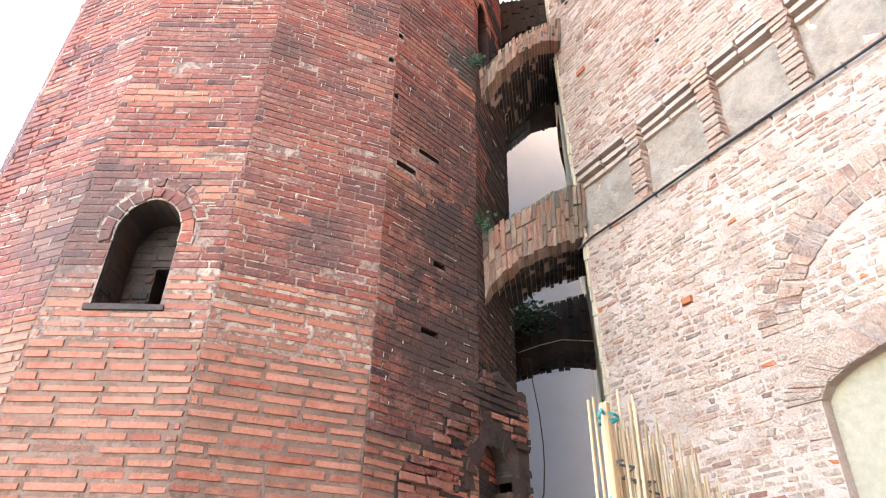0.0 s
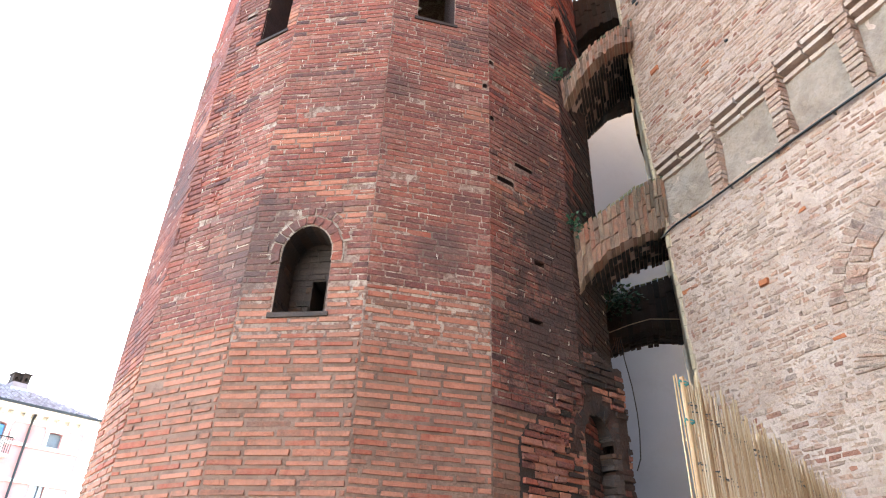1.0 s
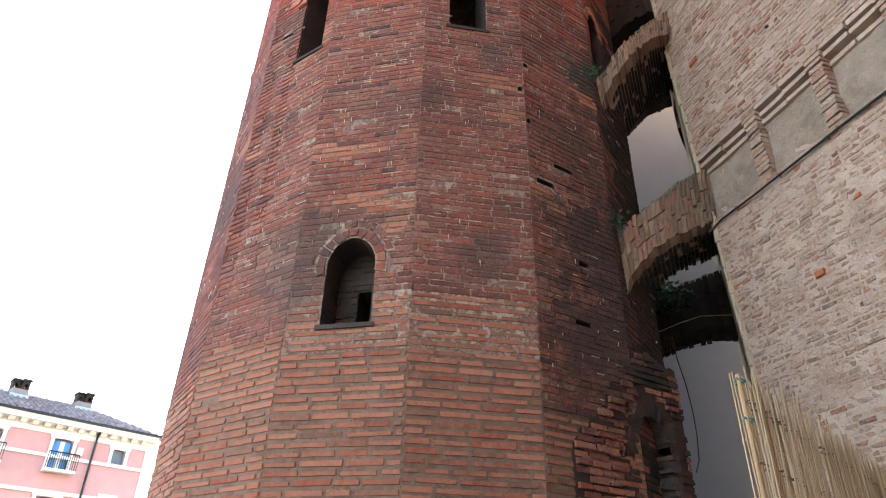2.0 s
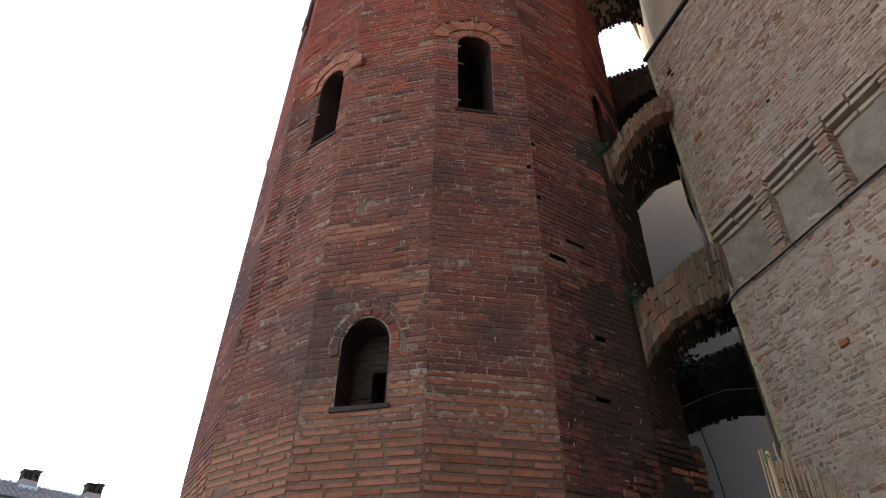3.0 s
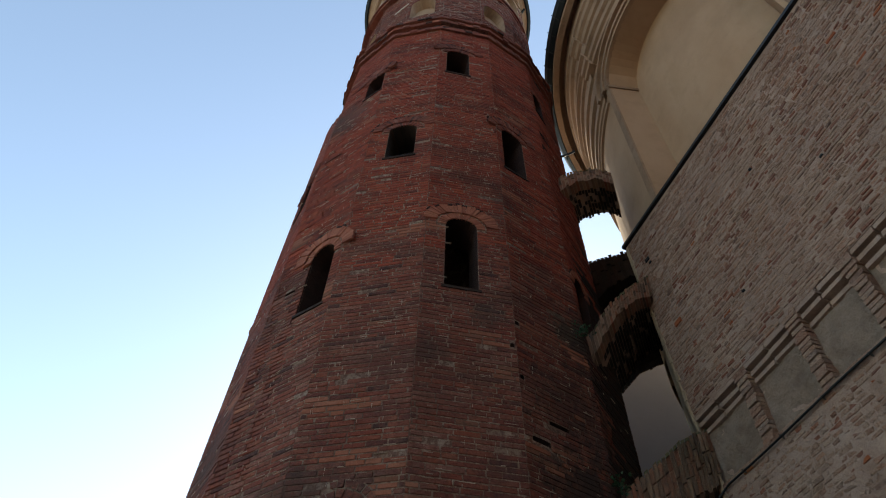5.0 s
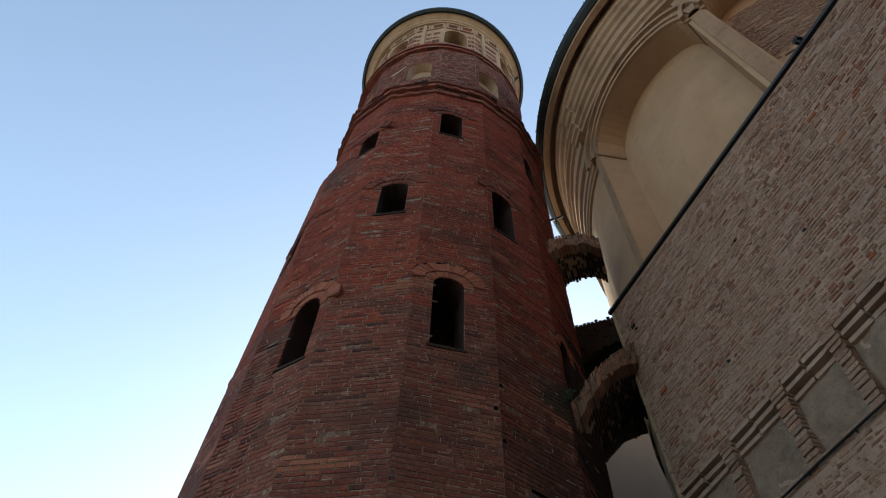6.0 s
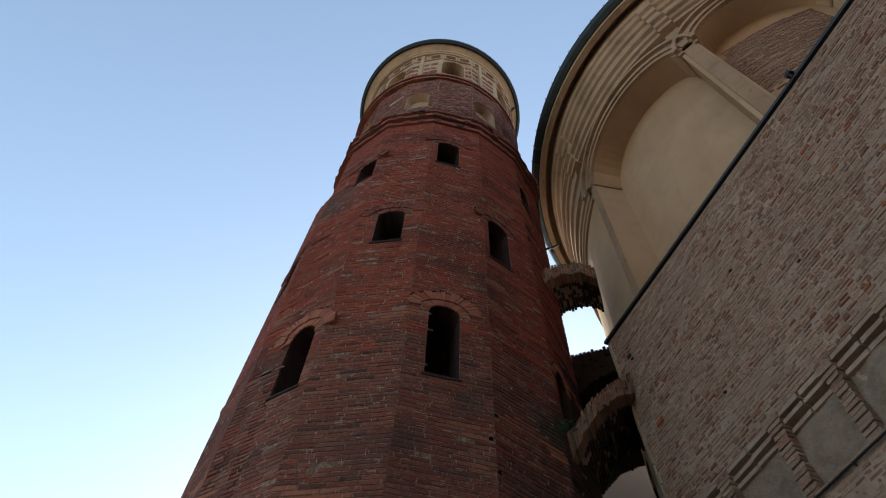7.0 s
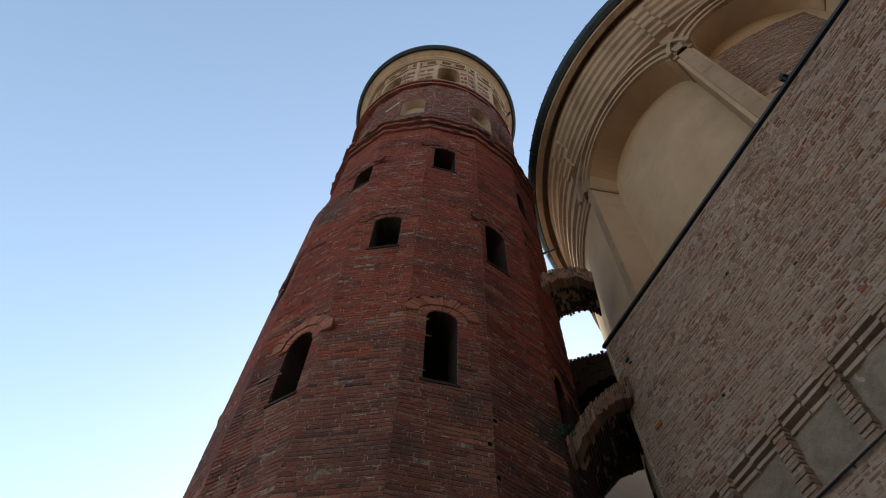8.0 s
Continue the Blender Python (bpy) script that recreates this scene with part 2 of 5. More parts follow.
M_GLASSY = material("dull_window_glass", [(0.10, 0.13, 0.16), (0.15, 0.18, 0.21)], per_piece=False, rough=0.15, bump=0.02)
M_AWN_B = material("blue_awning_cloth", [(0.06, 0.20, 0.42), (0.09, 0.26, 0.5)], per_piece=False, rough=0.8, bump=0.1)
M_AWN_G = material("grey_shutter_paint", [(0.30, 0.36, 0.42), (0.38, 0.44, 0.5)], per_piece=False, rough=0.7, bump=0.1)
M_CHIM = material("weathered_chimney_render", [(0.17, 0.13, 0.13), (0.24, 0.19, 0.19), (0.2, 0.155, 0.15)], scale=2.5, per_piece=False, bump=0.5)
M_LEAF = material("ivy_leaf", [(0.02, 0.05, 0.03), (0.035, 0.085, 0.05), (0.05, 0.11, 0.06)], rough=0.5, bump=0.1)
M_GROUND = material("gravel_ground", [(0.20, 0.18, 0.16), (0.30, 0.27, 0.24), (0.25, 0.225, 0.2)], scale=8, per_piece=False, stain=(0.16, 0.15, 0.13), bump=0.8)
M_WOOD = material("painted_door_wood", [(0.10, 0.05, 0.03), (0.14, 0.075, 0.05)], per_piece=False, bump=0.2)
M_TENT = material("faded_red_canvas", [(0.42, 0.16, 0.13), (0.48, 0.2, 0.16)], per_piece=False, bump=0.1)


# ---- mesh helpers ----
class Geo:
    """Vertices and faces gathered for one mesh."""

    def __init__(self):
        self.v, self.f = [], []

    def quad(self, a, b, c, d):
        i = len(self.v)
        self.v += [tuple(a), tuple(b), tuple(c), tuple(d)]
        self.f.append((i, i + 1, i + 2, i + 3))

    def hexa(self, p, back=True):
        """Eight points: four behind, then four in front of them."""
        i = len(self.v)
        self.v += [tuple(q) for q in p]
        self.f += [(i + 4, i + 5, i + 6, i + 7), (i, i + 1, i + 5, i + 4), (i + 1, i + 2, i + 6, i + 5), (i + 2, i + 3, i + 7, i + 6), (i + 3, i, i + 4, i + 7)]
        if back:
            self.f.append((i + 3, i + 2, i + 1, i))

    def box(self, lo, hi):
        (x0, y0, z0), (x1, y1, z1) = lo, hi
        self.hexa([(x0, y0, z0), (x1, y0, z0), (x1, y1, z0), (x0, y1, z0), (x0, y0, z1), (x1, y0, z1), (x1, y1, z1), (x0, y1, z1)])

    def sweep(self, path, r, sides=6):
        """A tube along a row of points; r may be a number or one for each point."""
        rings = []
        for i, p in enumerate(path):
            p = Vector(p)
            a, b = Vector(path[max(0, i - 1)]), Vector(path[min(len(path) - 1, i + 1)])
            d = (b - a).normalized()
            s = d.cross(Vector((0.31, 0.2, 0.93))).normalized()
            t = d.cross(s)
            rad = r[i] if isinstance(r, (list, tuple)) else r
            k = len(self.v)
            self.v += [tuple(p + rad * (math.cos(2 * math.pi * j / sides) * s + math.sin(2 * math.pi * j / sides) * t)) for j in range(sides)]
            rings.append(k)
        for a, b in zip(rings, rings[1:]):
            for j in range(sides):
                self.f.append((a + j, a + (j + 1) % sides, b + (j + 1) % sides, b + j))
        self.f += [tuple(rings[0] + j for j in range(sides)), tuple(rings[-1] + j for j in reversed(range(sides)))]

    def mesh(self, name, mat, smooth=False, weld=False):
        me = bpy.data.meshes.new(name)
        me.from_pydata(self.v, [], self.f)
        if weld:
            bm = bmesh.new()
            bm.from_mesh(me)
            bmesh.ops.remove_doubles(bm, verts=bm.verts, dist=0.0004)
            bm.to_mesh(me)
            bm.free()
        me.materials.append(mat)
        if smooth:
            me.polygons.foreach_set("use_smooth", [True] * len(me.polygons))
        me.update()
        return me


def part(name, geo, mat, parent=None, label="", kind="", smooth=False, weld=False):
    ob = new(name, geo.mesh(name, mat, smooth, weld))
    ob.parent = parent
    return tagged(ob, label, kind=kind)


def thing(name, label, category, at=(0, 0, 0), group="", kind=""):
    ob = new(name)
    ob.empty_display_size = 0.2
    return tagged(ob, label, category, group, kind)


rng = random.Random(7)


def hole_half(h, z):
    """Half the width of an opening at a height, 0 outside it."""
    if z < h["z0"] or z > h["zt"]:
        return 0.0
    if z <= h["zs"]:
        return h["w"] / 2
    k = (z - h["zs"]) / (h["zt"] - h["zs"])
    return h["w"] / 2 * math.sqrt(max(0.0, 1 - k * k))


def hole_top(h, u):
    k = min(1.0, abs(u - h["u"]) / (h["w"] / 2))
    return h["zs"] + (h["zt"] - h["zs"]) * math.sqrt(max(0.0, 1 - k * k))


def panel(geo, F, lo, hi, z0, z1, holes=(), d=0.0, reveal=None):
    """The plain skin of a wall, with its openings and their reveals. F(u, z, out) gives a place."""
    cuts = []
    for h in holes:
        steps = 10
        cuts += [h["u"] - h["w"] / 2 * math.cos(math.pi * i / steps) for i in range(steps + 1)]
    cuts = sorted(set(round(c, 5) for c in cuts))
    us = [lo] + [(lambda z, c=c: c) for c in cuts] + [hi]
    for a, b in zip(us, us[1:]):
        mid = 0.5 * (a((z0 + z1) / 2) + b((z0 + z1) / 2))
        spans, za, zb = [], z0, z0
        for h in sorted((h for h in holes if abs(mid - h["u"]) < h["w"] / 2), key=lambda h: h["z0"]):
            spans.append((za, zb, h["z0"], h["z0"]))
            za, zb = hole_top(h, a(z0)), hole_top(h, b(z0))
        spans.append((za, zb, z1, z1))
        for p, q, r, s in spans:
            geo.quad(F(a(p), p, d), F(b(q), q, d), F(b(s), s, d), F(a(r), r, d))
    for h in holes:
        rim = [(h["u"] - h["w"] / 2, h["z0"])]
        rim += [(h["u"] - h["w"] / 2 * math.cos(math.pi * i / 10), hole_top(h, h["u"] - h["w"] / 2 * math.cos(math.pi * i / 10))) for i in range(11)]
        rim += [(h["u"] + h["w"] / 2, h["z0"])]
        for (ua, pa), (ub, pb) in zip(rim, rim[1:] + rim[:1]):
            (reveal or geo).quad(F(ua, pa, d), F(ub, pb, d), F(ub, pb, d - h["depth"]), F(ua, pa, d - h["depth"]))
        if h.get("blind"):
            pts = [F(u, z, d - h["depth"]) for u, z in rim]
            i = len(geo.v)
            geo.v += [tuple(p) for p in pts]
            geo.f.append(tuple(range(i, i + len(pts))))


def brick_hexa(F, u0, u1, z0, z1, out, jit, base=-0.02):
    """Eight corners of one brick face with worn, uneven edges."""
    e = min(0.006, (z1 - z0) * 0.12)
    j = lambda: rng.uniform(-jit, jit)
    back = [F(u0, z0, base), F(u1, z0, base), F(u1, z1, base), F(u0, z1, base)]
    tilt = rng.uniform(-jit, jit) * 0.25
    front = [F(u0 + e + j(), z0 + e + j() * 0.5, out + j() * 0.35 - tilt), F(u1 - e + j(), z0 + e + j() * 0.5, out + j() * 0.35 + tilt),
             F(u1 - e + j(), z1 - e + j() * 0.5, out + j() * 0.35 + tilt), F(u0 + e + j(), z1 - e + j() * 0.5, out + j() * 0.35 - tilt)]
    return back + front


def lay(F, lo, hi, z0, z1, course, lmin, lmax, holes=(), ring=0.0, proud=(0.004, 0.016), gap=0.012, jit=0.004, lost=0.0, wave=0.0, sink=0.008):
    """Courses of brick on a wall: yields (u0, u1, z0, z1, corners)."""
    z = z0
    row = 0
    while z < z1 - course * 0.5:
        h = course * rng.uniform(0.92, 1.08)
        zt = min(z + h, z1)
        blocked = []
        for o in holes:
            rg = ring if o["w"] > 0.35 else 0.0
            big = dict(o, w=o["w"] + 2 * rg, zt=o["zt"] + rg)
            w = max(hole_half(o, z + 0.004), hole_half(o, zt - 0.004), hole_half(o, (z + zt) / 2))
            if zt > o["zs"]:
                w = max(w, hole_half(big, max(z, o["zs"]) + 0.004), hole_half(big, zt - 0.004))
            if w > 0:
                blocked.append((o["u"] - w, o["u"] + w))
        a, end = lo(z), hi(z)
        free, blocked = [], sorted(blocked)
        for b0, b1 in blocked:
            if b0 > a:
                free.append((a, min(b0, end)))
            a = max(a, b1)
        if a < end:
            free.append((a, end))
        for f0, f1 in free:
            u = f0 - (rng.uniform(0, lmax) if f0 == lo(z) else 0)
            while u < f1 - 0.015:
                L = rng.uniform(lmin, lmax)
                ua, ub = max(u, f0), min(u + L, f1)
                if f1 - ub < 0.05:
                    ub = f1
                u = u + L if ub < f1 else f1
                if ub - ua < 0.02 or rng.random() < lost:
                    continue
                out = rng.uniform(*proud)
                if rng.random() < 0.04:
                    out -= sink
                g = gap * rng.uniform(0.6, 1.4)
                dz = wave * math.sin(1.7 * ua + z * 2.3)
                yield ua, ub, z, zt, brick_hexa(F, ua + g * 0.5, ub - g * 0.5, z + dz, zt - g + dz, out, jit)
        z = zt
        row += 1


def ring_bricks(geo, F, h, r0, r1, n, out=0.012, jit=0.005, span=(0.0, 180.0)):
    """Radial bricks round the head of an opening."""
    a, b = h["w"] / 2, h["zt"] - h["zs"]
    for i in range(n):
        t0 = radians(span[0] + (span[1] - span[0]) * (i + 0.07) / n)
        t1 = radians(span[0] + (span[1] - span[0]) * (i + 0.93) / n)
        o = out + rng.uniform(-0.006, 0.008)
        P = lambda t, r, d: F(h["u"] - (a + r) * math.cos(t) + rng.uniform(-jit, jit), h["zs"] + (b + r) * math.sin(t) + rng.uniform(-jit, jit), d)
        rr = r1 * rng.uniform(0.92, 1.06)
        geo.hexa([P(t0, r0, -0.02), P(t1, r0, -0.02), P(t1, rr, -0.02), P(t0, rr, -0.02), P(t0, r0, o), P(t1, r0, o), P(t1, rr, o), P(t0, rr, o)])


def lathe(profile, centre, a0, a1, n):
    g = Geo()
    for i in range(n):
        t0, t1 = radians(a0 + (a1 - a0) * i / n), radians(a0 + (a1 - a0) * (i + 1) / n)
        for (r0, z0), (r1, z1) in zip(profile, profile[1:]):
            P = lambda r, z, t: (centre[0] + r * math.cos(t), centre[1] + r * math.sin(t), z)
            g.quad(P(r0, z0, t0), P(r0, z0, t1), P(r1, z1, t1), P(r1, z1, t0))
    return g


# ---- ground ----
g = Geo()
g.quad((-700, -700, 0), (700, -700, 0), (700, 700, 0), (-700, 700, 0))
tagged(part("ground", g, M_GROUND), "pale gravel and earth ground", "ground", kind="structure")

# ---- the sixteen-sided tower ----
TC = Vector((0.27, 9.15, 0.0))
SIDES, PHASE = 16, radians(-4.6)
CORNICE_Z, CROWN_Z, TOP_Z = 18.85, 19.72, 28.55


def low_r(j, z):
    """Radius at corner j of the main shaft."""
    if j % SIDES in (10, 11, 12, 13):
        return 3.40 - 0.0125 * z
    if j % SIDES == 14 and z > 14.0:
        return 3.316 - 0.03 * (z - 14.0)
    return 3.365 - 0.0035 * z


def tower_r(j, z):
    """The outer corners on one side are set back above a broken ledge."""
    if j % SIDES in (10, 11, 12, 13) and z > 15.4:
        return 2.82 + 0.075 * (max(z, 16.9) - 16.9)
    return low_r(j, z)


def ledge_z(k, u):
    """Height of the broken ledge on side k."""
    return 16.95 if k != 13 else 16.95 - 1.35 * min(1.0, max(0.0, (u + 0.64) / 1.28))


def crown_r(j, z):
    return 3.0 + 0.1 * math.sin(PHASE + j * 2 * math.pi / SIDES)


def corner(j, z, radius):
    a = PHASE + j * 2 * math.pi / SIDES
    r = radius(j, z)
    return Vector((TC.x + r * math.sin(a), TC.y - r * math.cos(a), z))


def facet(k, radius=tower_r):
    """Place on side k of the tower: u to the right as seen from outside, height, distance out."""
    def F(u, z, out=0.0):
        a, b = corner(k, z, radius), corner(k + 1, z, radius)
        t = (b - a).normalized()
        p = (a + b) / 2 + t * u + Vector((t.y, -t.x, 0)) * out
        return (p.x, p.y, z)
    return F


def half_side(k, radius=tower_r):
    return lambda z: (corner(k + 1, z, radius) - corner(k, z, radius)).length / 2


def opening(u, w, z0, zs, zt, depth=0.6, blind=False):
    return dict(u=u, w=w, z0=z0, zs=zs, zt=zt, depth=depth, blind=blind)


W1 = opening(-0.015, 0.54, 4.18, 4.83, 5.18, 0.4)
WINDOWS = {15: [W1, opening(0.03, 0.56, 12.18, 13.24, 13.43)],
           0: [opening(-0.075, 0.5, 8.45, 9.93, 10.13), opening(-0.17, 0.55, 16.1, 17.33, 17.48)],
           14: [opening(0.24, 0.48, 8.35, 9.55, 9.85), opening(0.36, 0.5, 15.57, 16.5, 16.65)],
           1: [opening(-0.25, 0.52, 12.2, 13.64, 13.82)],
           2: [opening(-0.28, 0.45, 8.6, 9.75, 10.05), opening(-0.35, 0.45, 16.2, 17.0, 17.3)],
           3: [opening(0.0, 0.5, 12.3, 13.5, 13.8)], 13: [opening(0.0, 0.5, 12.3, 13.2, 13.5)], 12: [opening(0.0, 0.5, 8.3, 9.4, 9.7)]}
# slots and putlog holes left by lost bricks
SLOTS = {1: [opening(-0.6, 0.07, 7.9, 7.95, 7.97, 0.2), opening(-0.6, 0.06, 6.95, 7.0, 7.02, 0.2), opening(-0.09, 0.3, 6.43, 6.48, 6.49, 0.12), opening(-0.4, 0.26, 6.09, 6.15, 6.16, 0.12),
             opening(0.1, 0.16, 5.15, 5.2, 5.22, 0.1), opening(0.0, 0.22, 4.4, 4.45, 4.46, 0.1)],
         0: [opening(0.6, 0.06, 7.45, 7.5, 7.52, 0.2)], 14: [opening(-0.3, 0.2, 9.0, 9.05, 9.06, 0.1)]}


# height of the change from long to small bricks, by side
LINE = {15: 4.52, 0: 4.5, 1: 3.4, 2: 2.6, 14: 4.1, 13: 3.9, 12: 3.9, 3: 2.6}

tower = thing("brick_tower", "tall sixteen-sided ancient red brick tower with arched window openings", "tower")
reveals, niche_sides = Geo(), Geo()
for k in range(SIDES):
    core = Geo()
    hs = half_side(k)
    if k in (9, 10, 11, 12, 13):
        ls = half_side(k, low_r)
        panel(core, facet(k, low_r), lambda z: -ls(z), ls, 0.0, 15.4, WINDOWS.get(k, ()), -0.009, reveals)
        panel(core, facet(k), lambda z: -hs(z), hs, 15.42, CORNICE_Z, (), -0.009)
        inset = lambda j, z: low_r(j, z) - 0.015
        a0, b0 = corner(k, 15.4, inset), corner(k + 1, 15.4, inset)
        a1, b1 = corner(k, ledge_z(k, -0.64), inset), corner(k + 1, ledge_z(k, 0.64), inset)
        core.quad(a0, b0, b1, a1)
        core.quad(a1, b1, corner(k + 1, b1.z + 0.05, tower_r), corner(k, a1.z + 0.05, tower_r))
    else:
        zl = LINE.get(k, 0.0)
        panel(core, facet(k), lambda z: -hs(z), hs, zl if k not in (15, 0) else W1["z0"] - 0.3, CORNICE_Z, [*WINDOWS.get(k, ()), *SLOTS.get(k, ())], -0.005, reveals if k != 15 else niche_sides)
    # Sides towards the alley take the dark brick that holds painted shade.
    part("wall_core", core, M_MORT_RED if k not in (2, 3, 4, 5) else M_SOOT_SHADE, tower, "reddish lime mortar bed of the tower wall", weld=True)
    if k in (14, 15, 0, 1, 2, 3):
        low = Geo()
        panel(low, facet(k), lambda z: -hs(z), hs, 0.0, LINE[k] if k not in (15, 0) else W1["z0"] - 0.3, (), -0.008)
        part("lower_wall_core", low, M_MORT_LOW if k not in (2, 3) else M_SOOT_SHADE, tower, "taupe mortar bed of the lower wall", weld=True)
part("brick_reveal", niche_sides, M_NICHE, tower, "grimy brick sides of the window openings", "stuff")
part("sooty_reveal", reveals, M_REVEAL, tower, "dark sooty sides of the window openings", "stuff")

# back of the lowest window niche, with a narrow black slit
F15 = facet(15)
g = Geo()
sl0, sl1, slz = -0.05, 0.10, 4.72
for u0, u1, z0, z1 in ((-0.3, sl0, 4.12, 5.25), (sl1, 0.30, 4.12, 5.25), (sl0, sl1, slz, 5.35)):
    g.quad(F15(u0, z0, -0.4), F15(u1, z0, -0.4), F15(u1, z1, -0.4), F15(u0, z1, -0.4))
for a, b in (((sl0, 4.12), (sl0, slz)), ((sl1, 4.12), (sl1, slz)), ((sl0, slz), (sl1, slz))):
    g.quad(F15(*a, -0.4), F15(*b, -0.4), F15(*b, -0.8), F15(*a, -0.8))
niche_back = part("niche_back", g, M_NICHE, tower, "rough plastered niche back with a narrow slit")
g = Geo()
niche_F = lambda u, z, out=0.0: F15(u, z, -0.4 + out)
slit = opening((sl0 + sl1) / 2, sl1 - sl0, 4.1, slz - 0.01, slz, 0.3)
for u0, u1, z0, z1, c in lay(niche_F, lambda z: -0.29, lambda z: 0.27, 4.12, 5.2, 0.075, 0.12, 0.25, [slit], proud=(0.002, 0.02), jit=0.007):
    g.hexa(c)
jamb_F = lambda u, z, out=0.0: F15(-0.283 + out, z, -u)
for u0, u1, z0, z1, c in lay(jamb_F, lambda z: 0.03, lambda z: 0.4, 4.19, 4.85, 0.075, 0.14, 0.28, proud=(0.0, 0.006), jit=0.003):
    g.hexa(c)
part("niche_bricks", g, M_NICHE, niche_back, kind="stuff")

# sills
for k, hs in WINDOWS.items():
    for h in hs:
        g = Geo()
        F = facet(k)
        a, b = h["u"] - h["w"] / 2 - 0.04, h["u"] + h["w"] / 2 + 0.04
        g.hexa([F(a, h["z0"] - 0.06, -0.3), F(b, h["z0"] - 0.06, -0.3), F(b, h["z0"] + 0.004, -0.3), F(a, h["z0"] + 0.004, -0.3),
                F(a, h["z0"] - 0.055, 0.02), F(b, h["z0"] - 0.05, 0.018), F(b, h["z0"] - 0.004, 0.016), F(a, h["z0"] - 0.002, 0.018)])
        part("window_sill", g, M_NICHE if h is W1 else M_SOOT_SHADE, tower, "worn dark stone sill")

# brick facing: long orange bricks below, small dark red ones above
near = []
for k in (12, 13, 14, 15, 0, 1, 2, 3):
    F, hs, half = facet(k, low_r), [*WINDOWS.get(k, ()), *SLOTS.get(k, ())], half_side(k, low_r)
    hi_side = lambda z: half(z) + 0.004
    lo_side = lambda z: -half(z) - 0.004
    low, high, top = Geo(), Geo(), Geo()
    zl = LINE[k]
    for u0, u1, z0, z1, c in lay(F, lo_side, hi_side, 0.4, zl, 0.083, 0.24, 0.48, WINDOWS.get(k, ()), 0.13, proud=(0.0, 0.006), gap=0.029, jit=0.006, lost=0.004):
        if k in (15, 0) and 2.75 < z0 < 4.4 and len(near) < 250:
            near.append((k, c))
        else:
            low.hexa(c, False)
    rough = 1.8 if k in (1, 2, 3) else 0.35 if k in (12, 13) else 0.7 if k == 14 else 1.0
    soot_shaded = Geo()
    for u0, u1, z0, z1, c in lay(F, lo_side, hi_side, zl, CORNICE_Z, 0.076, 0.16, 0.46, hs, 0.15, proud=(0.0, 0.005 * rough), gap=0.010, jit=0.0045 * rough, lost=0.006 * rough, wave=0.006, sink=0.009):
        patch = noise.noise(Vector((u0 * 1.3 + k * 3.1, z0 * 2.6, 1.7)))
        if k in (12, 13) and z1 > ledge_z(k, u0) + 0.04:
            continue
        # Below a ragged height the alley sides get soot and shade as colour.
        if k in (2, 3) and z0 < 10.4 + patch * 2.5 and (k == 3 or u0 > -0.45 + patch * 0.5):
            soot_shaded.hexa(c, False)
        else:
            (low if patch > 0.48 and rng.random() < 0.8 else top if z0 > 9.6 + 2.2 * patch else high).hexa(c, False)
    if k in (12, 13):
        set_back = half_side(k)
        for u0, u1, z0, z1, c in lay(facet(k), lambda z: -set_back(z), set_back, 15.6, CORNICE_Z, 0.076, 0.16, 0.46, (), 0.0, proud=(0.0, 0.004), gap=0.010, jit=0.002):
            top.hexa(c, False)
    # On the alley sides these courses carry the painted shade too.
    part("lower_brick_facing", low, M_LOW if k not in (2, 3) else M_SOOT_SHADE, tower, "long orange bricks in regular courses", "stuff")
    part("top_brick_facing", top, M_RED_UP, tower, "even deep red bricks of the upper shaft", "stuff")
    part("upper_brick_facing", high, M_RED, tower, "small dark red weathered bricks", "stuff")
    if soot_shaded.v:
        part("sooty_brick_facing", soot_shaded, M_SOOT_SHADE, tower, "soot-blackened bricks facing the alley", "stuff")
    # pale mortar scraps between the bricks
    scraps = Geo()
    for _ in range(330 if k in (15, 0, 14) else 200 if k == 1 else 30 if k == 2 else 0 if k == 3 else 90):
        u, z = rng.uniform(-0.55, 0.55), rng.uniform(3.4 if k in (1, 2) else 4.7, 16.5)
        if any(abs(u - h["u"]) < h["w"] / 2 + 0.05 and h["z0"] - 0.1 < z < h["zt"] + 0.1 for h in hs):
            continue
        if rng.random() < 0.6:
            w, t = rng.uniform(0.005, 0.011), rng.uniform(0.03, 0.07)
        else:
            w, t = rng.uniform(0.05, 0.18), rng.uniform(0.004, 0.009)
        scraps.hexa(brick_hexa(F, u, u + w, z, z + t, rng.uniform(0.005, 0.011), 0.003), False)
    part("lime_mortar", scraps, M_LIME, tower, "pale lime mortar scraps in the joints", "stuff")

